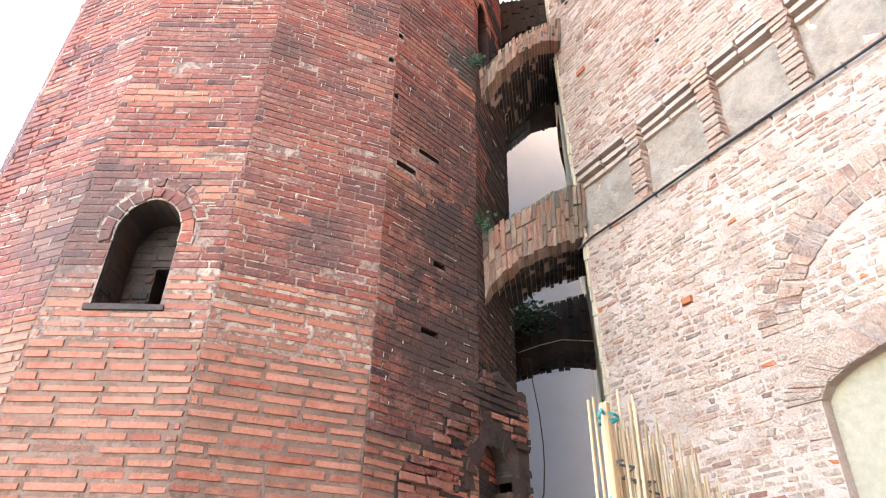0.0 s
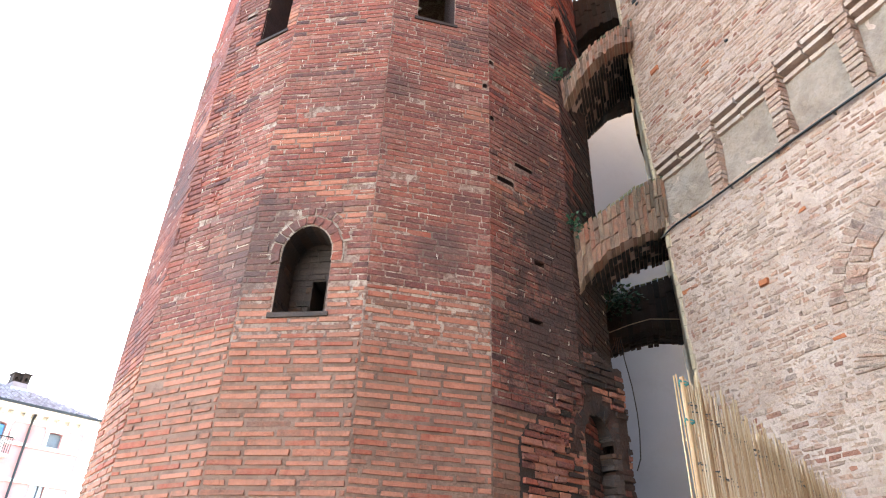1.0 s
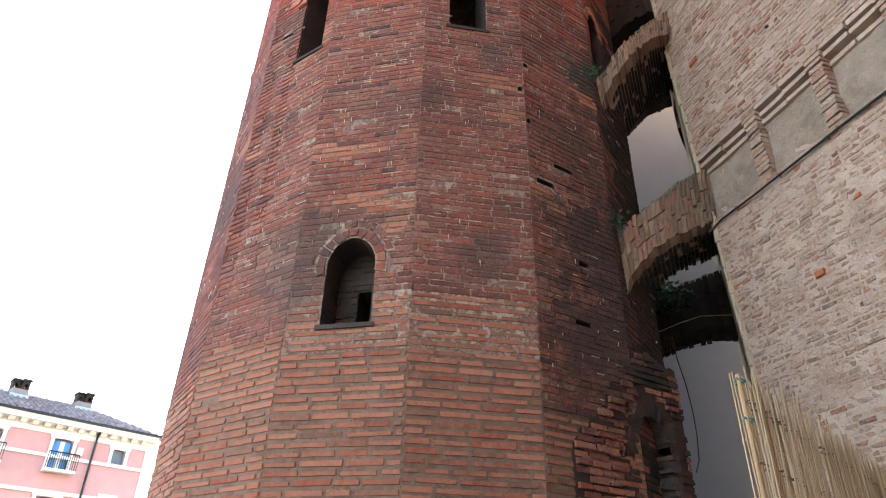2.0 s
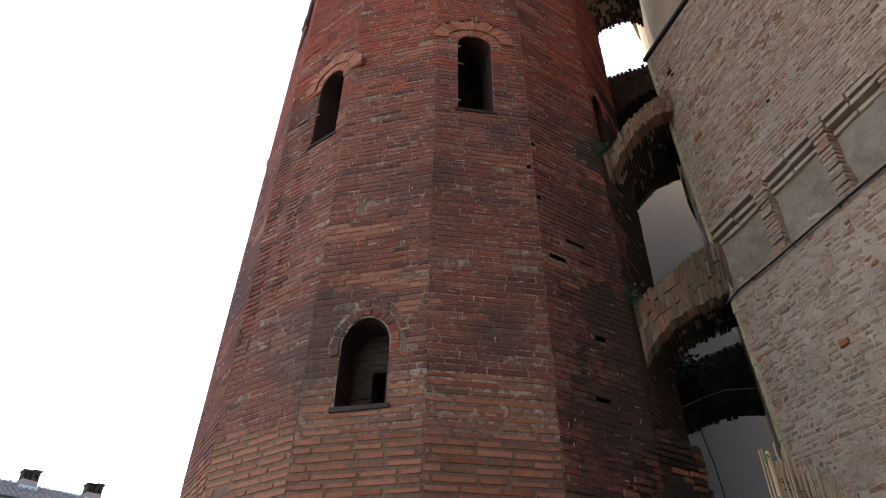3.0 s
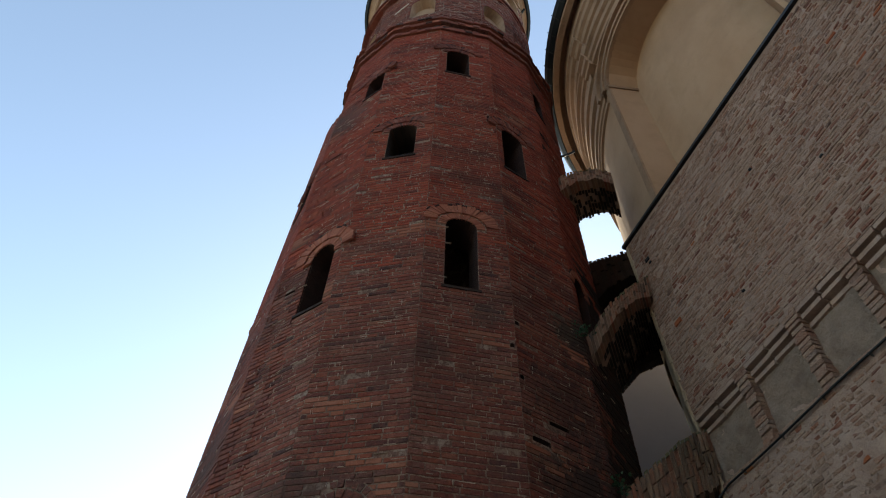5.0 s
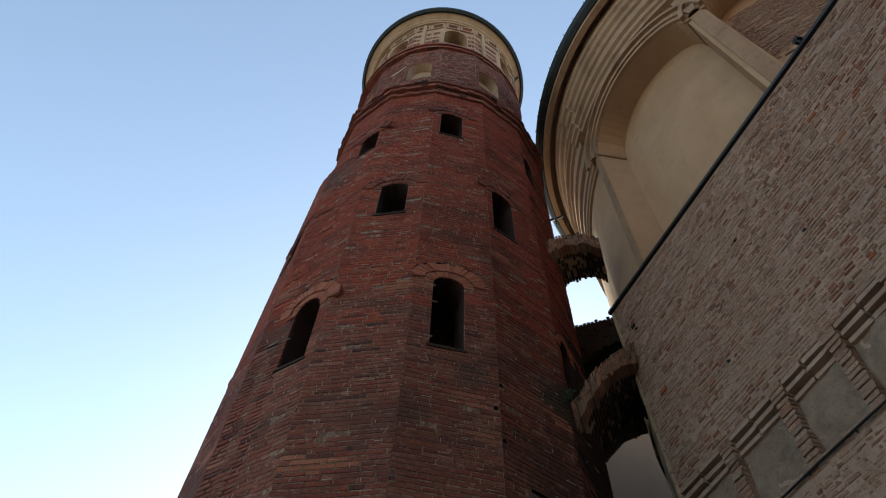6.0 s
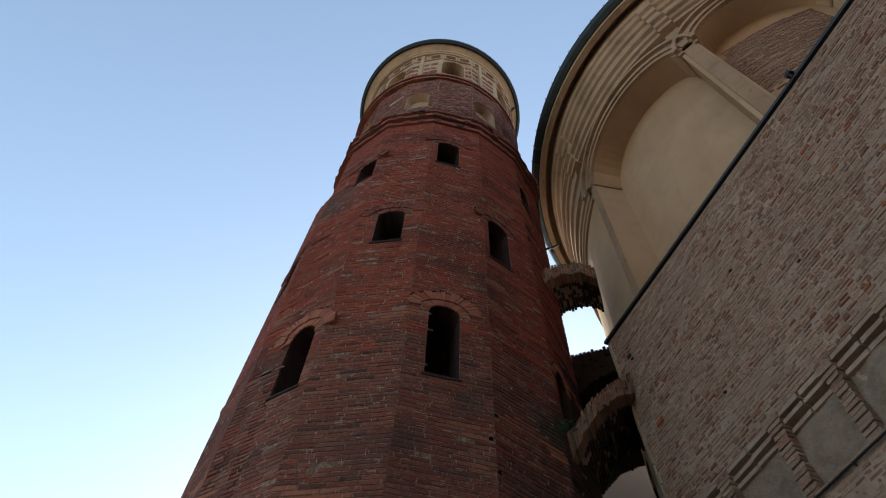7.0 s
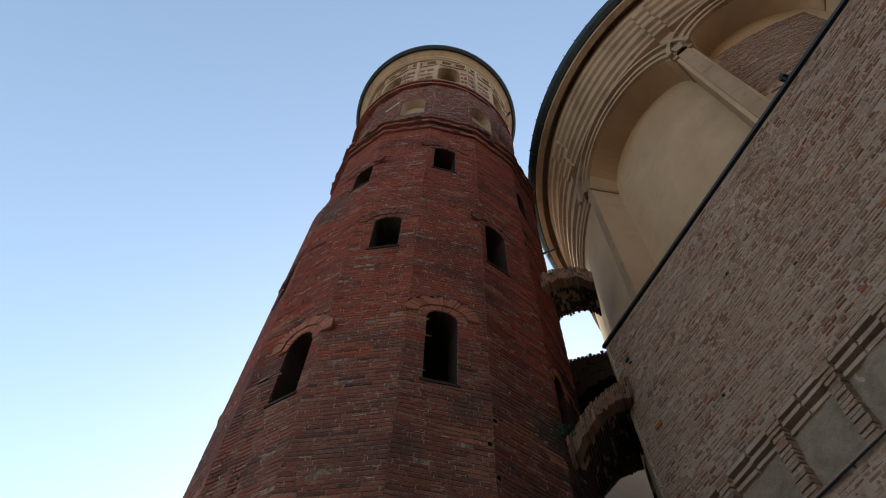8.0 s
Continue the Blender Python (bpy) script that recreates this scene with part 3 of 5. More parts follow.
# rings of radial bricks over the openings, and wide relieving arches over the middle ones
for k, hs in WINDOWS.items():
    for h in hs:
        g = Geo()
        F = facet(k)
        if h is W1:
            bed = Geo()
            ring_bricks(bed, F, h, 0.0, 0.135, 20, out=0.001, jit=0.002, span=(-12, 192))
            ring_bricks(bed, F, h, 0.13, 0.235, 12, out=0.001, jit=0.004, span=(70, 165))
            part("arch_mortar", bed, M_PATCH, tower, "pale lime mortar between the arch bricks", "stuff")
            ring_bricks(g, F, h, 0.015, 0.115, 13, jit=0.010, span=(-12, 192))
            ring_bricks(g, F, h, 0.14, 0.22, 9, jit=0.010, span=(75, 162))
        else:
            ring_bricks(g, F, h, 0.0, 0.13, 19, span=(0, 180), jit=0.006)
        part("window_arch", g, M_RING if h is not W1 and h["zs"] < 12 else M_RED, tower, "radial brick arch over the window", "stuff")
        if h["zs"] > 9 and h["w"] > 0.47:
            g = Geo()
            a = dict(h, zs=h["zs"] + 0.1)
            ring_bricks(g, F, a, 0.15, 0.36, 24, out=0.022, span=(-4, 184))
            part("relieving_arch", g, M_RING if h["zs"] < 12 else M_RED, tower, "wide radial brick relieving arch", "stuff")
            # A raised dark strip stands in for the shade inside a crack.
            crack = Geo()
            first = rng.uniform(-5, 40)
            ring_bricks(crack, F, a, 0.36, 0.395, 16, out=0.016, jit=0.008, span=(first, first + rng.uniform(60, 110)))
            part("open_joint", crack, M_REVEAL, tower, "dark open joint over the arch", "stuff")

# brick cornice under the crown: three stepped courses with small blocks
for i, (z0, z1, r) in enumerate(((18.85, 19.03, 0.06), (19.03, 19.25, -0.02), (19.25, 19.45, 0.10), (19.45, 19.58, 0.15), (19.58, 19.74, -0.05))):
    g = Geo()
    pts = lambda rr, z: [tuple(corner(j, z, lambda jj, zz: rr if rr > 1 else tower_r(jj, 18.5) + rr)) for j in range(16)]
    lo_, hi_, inn0, inn1 = pts(r, z0), pts(r - 0.01, z1), pts(2.6, z0), pts(2.6, z1)
    for j in range(16):
        q = (j + 1) % 16
        g.quad(lo_[j], lo_[q], hi_[q], hi_[j])
        g.quad(inn0[j], inn0[q], lo_[q], lo_[j])
        g.quad(hi_[j], hi_[q], inn1[q], inn1[j])
    part("cornice_course", g, M_RED, tower, "stepped red brick cornice course")
for k in (12, 13, 14, 15, 0, 1, 2, 3):
    F = facet(k, lambda j, z: tower_r(j, 18.5))
    n = 6
    for z0, z1, out in ((18.87, 19.01, 0.07), (19.05, 19.22, 0.02), (19.27, 19.43, 0.12), (19.46, 19.57, 0.17)):
        for i in range(n):
            g = Geo()
            u = -0.62 + 1.24 * i / n
            g.hexa(brick_hexa(F, u + 0.006, u + 1.24 / n - 0.006, z0, z1, out + rng.uniform(-0.035, 0.015), 0.012, base=-0.08))
            part("cornice_brick", g, M_RED if rng.random() < 0.75 else M_SOOT_SHADE if rng.random() < 0.5 else M_RING, tower)

# crown: brick drum with walled-up arches, then the chequered arcade
CW = {k: [opening(-0.09, 0.78, 21.5, 22.65, 23.12, 0.3, True)] for k in (13, 15, 1, 3)}
g, b = Geo(), Geo()
for k in range(SIDES):
    F = facet(k, crown_r)
    hs = half_side(k, crown_r)
    panel(g, F, lambda z: -hs(z), hs, CROWN_Z, 24.6, CW.get(k, ()))
    if k in (12, 13, 14, 15, 0, 1, 2, 3):
        for u0, u1, z0, z1, c in lay(F, lambda z: -hs(z), hs, CROWN_Z, 24.5, 0.068, 0.12, 0.28, CW.get(k, ()), 0.1, proud=(0.0, 0.014), gap=0.012):
            b.hexa(c, False)
specks = Geo()
for k in (13, 14, 15, 0, 1, 2):
    for _ in range(110):
        u, z = rng.uniform(-0.55, 0.55), rng.uniform(19.9, 24.4)
        if k in CW and abs(u + 0.09) < 0.45 and 21.4 < z < 23.3:
            continue
        w, t = rng.choice(((0.012, 0.06), (0.07, 0.012), (0.02, 0.02)))
        specks.hexa(brick_hexa(facet(k, crown_r), u, u + w, z, z + t, 0.012, 0.004), False)
crown = part("crown_drum", g, M_MORT_RED, tower, "red brick crown drum with walled-up arched windows")
part("crown_bricks", b, M_RED, crown, kind="stuff")
part("lime_specks", specks, M_LIME, crown, "pale lime specks in the joints", "stuff")
for k, hs in CW.items():
    g = Geo()
    F = facet(k, crown_r)
    h = hs[0]
    inner = dict(h)
    rim = [(h["u"] - h["w"] / 2, h["z0"])] + [(h["u"] - h["w"] / 2 * math.cos(math.pi * i / 10), hole_top(h, h["u"] - h["w"] / 2 * math.cos(math.pi * i / 10))) for i in range(11)] + [(h["u"] + h["w"] / 2, h["z0"])]
    for (ua, pa), (ub, pb) in zip(rim, rim[1:] + rim[:1]):
        s = 0.86
        g.quad(F(ua, pa, 0.004), F(ub, pb, 0.004), F(h["u"] + (ub - h["u"]) * s, 22.3 + (pb - 22.3) * s, -0.28), F(h["u"] + (ua - h["u"]) * s, 22.3 + (pa - 22.3) * s, -0.28))
    i = len(g.v)
    g.v += [F(h["u"] + (u - h["u"]) * 0.86, 22.3 + (z - 22.3) * 0.86, -0.28) for u, z in rim]
    g.f.append(tuple(range(i, i + len(rim))))
    part("blind_arch", g, M_STUCCO_TRIM, tower, "walled-up arch with plastered splayed sides")
    g = Geo()
    ring_bricks(g, F, h, 0.0, 0.1, 13)
    part("blind_arch_ring", g, M_RED, tower)

for z0, z1, r in ((24.5, 24.66, 3.06), (24.66, 24.82, 3.12)):
    part("string_course", lathe([(2.6, z0), (r, z0), (r, z1), (2.6, z1)], TC, 0, 360, 48), M_RED, tower, "thin brick string course")

BU = -0.135
BW = {k: [opening(BU, 0.86, 25.45, 26.75, 27.35, 0.5, True)] for k in (12, 14, 0, 2, 4)}
g, chk = Geo(), Geo()
for k in range(SIDES):
    F = facet(k, crown_r)
    hs = half_side(k, crown_r)
    panel(g, F, lambda z: -hs(z), hs, 24.8, TOP_Z, BW.get(k, ()))
    if k not in (11, 12, 13, 14, 15, 0, 1, 2, 3, 4):
        continue
    # red stripes beside the arches, and a cream post between them
    runs = ((0.33, 0.575),) if k in BW else ((-0.575, -0.31), (-0.1, 0.42))
    for ua, ub in runs:
        for row in range(4):
            z = 25.0 + row * 0.56 + rng.uniform(-0.03, 0.03)
            cut = rng.uniform(0.35, 0.65)
            for a, b in ((ua, ua + (ub - ua) * cut - 0.008), (ua + (ub - ua) * cut + 0.008, ub)):
                chk.hexa(brick_hexa(F, a, b, z, z + 0.29 + rng.uniform(-0.04, 0.04), 0.012 + rng.uniform(-0.01, 0.008), 0.016), False)
    if k not in BW:
        g.hexa(brick_hexa(F, -0.28, -0.13, 24.85, 28.2, 0.07, 0.008), False)
    # row of framed red squares under the cove
    for i in range(2):
        u = -0.5 + i * 0.56
        chk.hexa(brick_hexa(F, u + 0.06, u + 0.42, 27.58, 28.02, 0.006, 0.02), False)
        for a, b, z0, z1 in ((u - 0.03, u + 0.05, 27.46, 28.14), (u + 0.43, u + 0.5, 27.46, 28.14), (u + 0.05, u + 0.43, 28.03, 28.14), (u + 0.05, u + 0.43, 27.46, 27.57)):
            g.hexa(brick_hexa(F, a, b, z0, z1, 0.05, 0.008), False)
arcade = part("chequered_band", g, M_STUCCO_TRIM, tower, "cream tufa band with blind arches and red brick chequers")
part("chequer_bricks", chk, M_RED, arcade, "red brick chequers", "stuff")

# overhanging cove, dark gutter and low roof
part("eave_cove", lathe([(2.9, 28.22), (3.04, 28.24), (3.05, 28.32), (3.1, 28.36), (3.12, 28.46), (3.24, 28.6), (3.34, 28.68), (3.34, 28.78)], TC, 0, 360, 72), M_STUCCO_TRIM, tower, "cream plaster eave cove", smooth=False)
part("gutter", lathe([(3.26, 28.78), (3.28, 28.66), (3.38, 28.64), (3.47, 28.72), (3.48, 28.86), (3.42, 28.9), (3.2, 28.88)], TC, 0, 360, 72), M_SHEET, tower, "dark sheet metal gutter", smooth=True)
part("roof", lathe([(3.44, 28.88), (0.0, 30.1)], TC, 0, 360, 48), M_TILE, tower, "low tiled cone roof")
g = Geo()
an = radians(-20)
px_, py_ = TC.x + 3.25 * math.cos(an), TC.y + 3.25 * math.sin(an)
g.sweep([(px_, py_, 28.6), (px_ - 0.15, py_ + 0.06, 28.2), (px_ - 0.2, py_ + 0.1, 27.8), (px_ - 0.2, py_ + 0.1, 19.8)], 0.05, 8)
part("rain_pipe", g, M_SHEET, tower, "dark rain pipe", smooth=True)
g = Geo()
F = facet(14, crown_r)
g.hexa([F(0.0, 22.85, -0.02), F(0.55, 22.95, -0.02), F(0.55, 23.01, -0.02), F(0.0, 22.91, -0.02), F(0.0, 22.85, 0.03), F(0.55, 22.95, 0.03), F(0.55, 23.01, 0.03), F(0.0, 22.91, 0.03)])
part("white_batten", g, M_WHITE, tower, "white batten fixed to the crown")



# ---- ruined wall stub with a broken arched doorway, against the tower ----
RA, RB = Vector((1.62, 6.08, 0)), Vector((3.2, 7.0, 0))
rd = (RB - RA).normalized()
rn = Vector((rd.y, -rd.x, 0))


def FR(u, z, out=0.0):
    p = RA + rd * u + rn * out
    return (p.x, p.y, z)


stub = thing("ruined_wall_stub", "broken brick wall stub with a jagged top and arched doorway", "ruin")
DOOR = opening(1.17, 0.56, 0.0, 3.15, 3.58, 0.55)


def stub_top(u):
    return 3.1 + 1.25 * min(1.0, max(0.0, u) / 1.1) if u < 1.15 else 4.35 - 0.3 * (u - 1.15)


g = Geo()
n = 24
tops = [stub_top(1.72 * i / n) + rng.uniform(-0.09, 0.05) for i in range(n + 1)]
for i in range(n):
    u0, u1 = 1.72 * i / n, 1.72 * (i + 1) / n
    inside = abs((u0 + u1) / 2 - DOOR["u"]) < DOOR["w"] / 2
    b0, b1 = (hole_top(DOOR, u0), hole_top(DOOR, u1)) if inside else (0.0, 0.0)
    g.quad(FR(u0, b0, -0.04), FR(u1, b1, -0.04), FR(u1, tops[i + 1], -0.04), FR(u0, tops[i], -0.04))
    g.quad(FR(u0, tops[i], -0.04), FR(u1, tops[i + 1], -0.04), FR(u1, tops[i + 1], -0.6), FR(u0, tops[i], -0.6))
    g.quad(FR(u0, b0, -0.04), FR(u1, b1, -0.04), FR(u1, b1, -0.6), FR(u0, b0, -0.6))
    g.quad(FR(u0, b0, -0.6), FR(u1, b1, -0.6), FR(u1, tops[i + 1], -0.6), FR(u0, tops[i], -0.6))
for u, zt in ((0.0, tops[0]), (1.72, tops[-1]), (DOOR["u"] - DOOR["w"] / 2, DOOR["zs"]), (DOOR["u"] + DOOR["w"] / 2, DOOR["zs"])):
    g.quad(FR(u, 0, -0.04), FR(u, zt, -0.04), FR(u, zt, -0.6), FR(u, 0, -0.6))
part("core", g, M_SOOT_SHADE, stub, "crumbling mortar core", weld=True)
# Closed passage behind the doorway, with its darkness put into the colour.
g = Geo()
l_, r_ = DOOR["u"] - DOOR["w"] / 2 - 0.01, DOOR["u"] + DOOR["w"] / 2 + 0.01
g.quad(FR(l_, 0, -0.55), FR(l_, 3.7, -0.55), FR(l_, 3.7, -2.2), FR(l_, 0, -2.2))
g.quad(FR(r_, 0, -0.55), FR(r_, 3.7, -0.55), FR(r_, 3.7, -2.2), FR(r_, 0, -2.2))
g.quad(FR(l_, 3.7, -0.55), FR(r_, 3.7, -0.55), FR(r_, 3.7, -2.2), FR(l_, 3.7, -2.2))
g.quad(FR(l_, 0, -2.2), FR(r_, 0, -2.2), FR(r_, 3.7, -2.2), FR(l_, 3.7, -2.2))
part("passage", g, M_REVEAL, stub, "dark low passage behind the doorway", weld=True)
g, g2, dark = Geo(), Geo(), Geo()
for u0, u1, z0, z1, c in lay(FR, lambda z: 0.0, lambda z: 1.72, 0.4, 4.6, 0.075, 0.14, 0.3, [DOOR], 0.2, proud=(-0.025, 0.006), gap=0.016, jit=0.02, lost=0.12, sink=0.03):
    if z1 < stub_top((u0 + u1) / 2) + rng.uniform(-0.12, 0.05):
        # Towards the doorway most bricks are of the dark kind.
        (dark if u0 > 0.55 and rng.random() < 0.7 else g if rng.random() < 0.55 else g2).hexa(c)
part("sooty_bricks", dark, M_SOOT_SHADE, stub, "soot-dark broken bricks by the doorway", "stuff")
part("rough_bricks", g, M_RED, stub, "broken projecting bricks", "stuff")
part("pale_bricks", g2, M_LOW, stub, "paler broken bricks", "stuff")
g = Geo()
ring_bricks(g, FR, DOOR, 0.0, 0.13, 13, out=-0.015, jit=0.035)
part("door_arch", g, M_SOOT_SHADE, stub, "broken radial brick door arch", "stuff")
g = Geo()
for i in range(26):
    z = rng.uniform(2.3, 3.6)
    u = DOOR["u"] + DOOR["w"] / 2 - 0.02
    s = rng.uniform(0.04, 0.1)
    g.hexa([FR(u - s * rng.uniform(0.3, 1), z, -rng.uniform(0.1, 0.5)), FR(u + 0.1, z, -0.5), FR(u + 0.1, z + s, -0.5), FR(u - s * rng.uniform(0.3, 1), z + s, -0.4),
            FR(u - s * rng.uniform(0.2, 1), z, -0.02), FR(u + 0.08, z, 0.0), FR(u + 0.08, z + s, 0.0), FR(u - s * rng.uniform(0.2, 1), z + s * 0.9, -0.03)])
part("rubble_jamb", g, M_NICHE, stub, "crumbling grey rubble door jamb", "stuff")

# ---- arches across the alley ----
PL_NEAR, PL_FAR, PR = Vector((2.52, 6.74, 0)), Vector((2.95, 7.88, 0)), Vector((4.15, 7.30, 0))
PL = PL_FAR
ad = (PR - PL).normalized()
an_ = Vector((0.43, 0.9, 0))


def curve(pts, u):
    """A smooth line through a few (u, height) points."""
    u = min(max(u, pts[0][0]), pts[-1][0])
    for (a, za), (b, zb) in zip(pts, pts[1:]):
        if u <= b:
            k = (u - a) / (b - a)
            return za + (zb - za) * k
    return pts[-1][1]


def alley_arch(name, label, ext, inn, near, deep, n=26, m=6, mat=M_ARCH, moss=True, jit=0.02, ragged=0.03, start=PL_NEAR):
    """An arch of radial bricks between tower and church. ext, inn: (u, height) lines of its back and its soffit."""
    root = thing(name, label, "arch", group="brick arches across the alley")
    u0, u1 = ext[0][0], ext[-1][0]
    along = (PR - start).normalized()
    P = lambda u, z, d: tuple(start + along * u + an_ * d + Vector((0, 0, z)))
    body, soff, top = Geo(), Geo(), Geo()
    i0, i1 = inn[0][0], inn[-1][0]
    for i in range(n):
        a, b = i / n, (i + 1) / n
        q = 0.09 / n
        ea, eb = u0 + (u1 - u0) * (a + q), u0 + (u1 - u0) * (b - q)
        ia, ib = i0 + (i1 - i0) * (a + q), i0 + (i1 - i0) * (b - q)
        za, zb, ya, yb = curve(ext, ea), curve(ext, eb), curve(inn, ia), curve(inn, ib)
        f = near + rng.uniform(-0.03, 0.012)
        o, s = rng.uniform(-ragged, ragged), rng.uniform(-jit, jit)
        split = rng.uniform(0.3, 0.7)
        cuts = [0.0, split * 0.55, 0.45 + split * 0.4, 1.0] if i % 2 else [0.0, split, 1.0]
        for lo, hi in [(p_ + 0.012, q_ - 0.012) for p_, q_ in zip(cuts, cuts[1:])]:
            mid = lambda e, z, y, iu, k: (iu + (e - iu) * k, y + (z - y) * k)
            (p0, q0), (p1, q1) = mid(ea, za + o, ya + s, ia, lo), mid(ea, za + o, ya + s, ia, hi)
            (p2, q2), (p3, q3) = mid(eb, zb + o, yb + s, ib, lo), mid(eb, zb + o, yb + s, ib, hi)
            ff = f + rng.uniform(-0.02, 0.02)
            face = Geo()
            face.hexa([P(p0, q0, near + 0.25), P(p2, q2, near + 0.25), P(p3, q3, near + 0.25), P(p1, q1, near + 0.25), P(p0, q0, ff), P(p2, q2, ff), P(p3, q3, ff), P(p1, q1, ff)])
            part("voussoir", face, mat, root)
        t = 0.03
        ia2, ea2 = i0 + (i1 - i0) * a, u0 + (u1 - u0) * a
        ib2, eb2 = i0 + (i1 - i0) * b, u0 + (u1 - u0) * b
        lo_a, lo_b, hi_a, hi_b = curve(inn, ia2) + t, curve(inn, ib2) + t, curve(ext, ea2) - t, curve(ext, eb2) - t
        d0, d1 = near + 0.03, near + deep
        body.quad(P(ia2, lo_a, d0), P(ib2, lo_b, d0), P(eb2, hi_b, d0), P(ea2, hi_a, d0))
        body.quad(P(ia2, lo_a, d1), P(ib2, lo_b, d1), P(eb2, hi_b, d1), P(ea2, hi_a, d1))
        body.quad(P(ia2, lo_a, d0), P(ib2, lo_b, d0), P(ib2, lo_b, d1), P(ia2, lo_a, d1))
        body.quad(P(ea2, hi_a, d0), P(eb2, hi_b, d0), P(eb2, hi_b, d1), P(ea2, hi_a, d1))
        for j in range(m):
            d0, d1 = near + 0.25 + (deep - 0.25) * j / m + 0.008, near + 0.25 + (deep - 0.25) * (j + 1) / m - 0.008
            s2 = rng.uniform(-jit, jit) * 1.4
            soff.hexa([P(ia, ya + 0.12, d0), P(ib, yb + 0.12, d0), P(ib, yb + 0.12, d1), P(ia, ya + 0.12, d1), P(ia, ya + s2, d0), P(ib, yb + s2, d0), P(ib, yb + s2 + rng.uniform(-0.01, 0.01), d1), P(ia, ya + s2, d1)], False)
        if moss:
            for j in range(3):
                d0, d1 = near + deep * j / 3, near + deep * (j + 1) / 3
                z_ = rng.uniform(0.0, 0.05)
                top.hexa([P(ea, za - 0.04, d0), P(eb, zb - 0.04, d0), P(eb, zb - 0.04, d1), P(ea, za - 0.04, d1), P(ea, za + z_ * 0.5 + 0.01, d0 + 0.02), P(eb, zb + z_, d0 + 0.02), P(eb, zb + z_, d1), P(ea, za + z_ + 0.01, d1)], False)
    part("core", body, M_MORT_PALE if mat is M_ARCH else M_SOFFIT, root, weld=True)
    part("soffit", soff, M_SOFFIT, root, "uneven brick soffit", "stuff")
    if moss:
        part("moss", top, M_MOSS, root, "moss and dust on the arch back", "stuff")
    return root


alley_arch("brick_arch", "rising grey-brown brick arch with mossy back across the alley",
           [(-0.06, 5.85), (0.02, 5.93), (0.65, 6.51), (1.2, 7.03), (1.5, 7.25), (1.84, 7.48)],
           [(-0.02, 4.7), (0.04, 5.0), (0.14, 5.3), (0.32, 5.53), (0.55, 5.77), (1.07, 6.15), (1.78, 6.54)], 0.0, 1.0, n=22, jit=0.03, ragged=0.04)
alley_arch("brick_arch", "upper rising brick arch with ragged mossy back across the alley",
           [(-0.06, 8.33), (0.2, 8.8), (0.45, 9.24), (0.91, 9.91), (1.33, 10.41), (1.74, 10.85)],
           [(-0.02, 7.6), (0.04, 8.0), (0.33, 8.65), (0.6, 9.1), (0.86, 9.49), (1.2, 9.88), (1.66, 10.25)], 0.0, 1.4, n=26, m=9, jit=0.035, ragged=0.06)
# Stretched in depth to keep sky light off the alley; shade in its colour.
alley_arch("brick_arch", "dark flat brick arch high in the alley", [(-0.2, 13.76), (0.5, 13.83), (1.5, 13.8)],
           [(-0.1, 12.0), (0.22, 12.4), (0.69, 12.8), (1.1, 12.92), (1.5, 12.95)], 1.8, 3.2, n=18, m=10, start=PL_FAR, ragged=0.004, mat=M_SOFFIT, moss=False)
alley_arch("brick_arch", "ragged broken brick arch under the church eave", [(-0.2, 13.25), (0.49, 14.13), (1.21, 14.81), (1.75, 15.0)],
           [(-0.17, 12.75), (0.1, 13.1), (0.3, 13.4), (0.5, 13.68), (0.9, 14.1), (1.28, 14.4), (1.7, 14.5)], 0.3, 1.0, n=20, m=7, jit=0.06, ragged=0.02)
# The whole far arch wears the soffit's painted shade.
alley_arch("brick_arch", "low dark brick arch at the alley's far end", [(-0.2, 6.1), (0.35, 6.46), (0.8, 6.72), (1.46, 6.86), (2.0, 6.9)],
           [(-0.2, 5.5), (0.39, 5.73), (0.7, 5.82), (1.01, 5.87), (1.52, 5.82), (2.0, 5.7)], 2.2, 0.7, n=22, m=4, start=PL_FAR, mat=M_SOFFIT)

# ivy tuft on the far arch
ivy = thing("ivy_tuft", "dark green ivy tuft growing on the far arch", "plant")
g, st = Geo(), Geo()
base = PL + ad * 0.42 + an_ * 2.15
for i in range(420):
    a, b, c = rng.gauss(0, 0.22), rng.gauss(0, 0.12), rng.gauss(0, 0.16)
    p = base + ad * a + an_ * (b - 0.08) + Vector((0, 0, 6.5 + c - abs(a) * 0.3))
    s = rng.uniform(0.025, 0.05)
    q = Euler((rng.uniform(-1, 1), rng.uniform(-1, 1), rng.uniform(0, 6.3))).to_matrix()
    i0 = len(g.v)
    g.v += [tuple(p + q @ Vector(v)) for v in ((-s, 0, 0), (-s * 0.5, s * 0.8, 0.01), (0, s * 1.5, 0), (s * 0.5, s * 0.8, 0.01), (s, 0, 0), (0, -s * 0.4, -0.01))]
    g.f.append(tuple(range(i0, i0 + 6)))
part("leaves", g, M_LEAF, ivy, kind="stuff")
for i in range(7):
    p = base + ad * rng.uniform(-0.25, 0.25) + Vector((0, 0, 6.35))
    st.sweep([tuple(p), tuple(p + Vector((rng.uniform(-0.1, 0.1), -0.1, 0.1))), tuple(p + Vector((rng.uniform(-0.2, 0.2), -0.16, 0.22 * rng.uniform(-1, 1))))], 0.008, 5)
part("stems", st, M_WOOD, ivy)
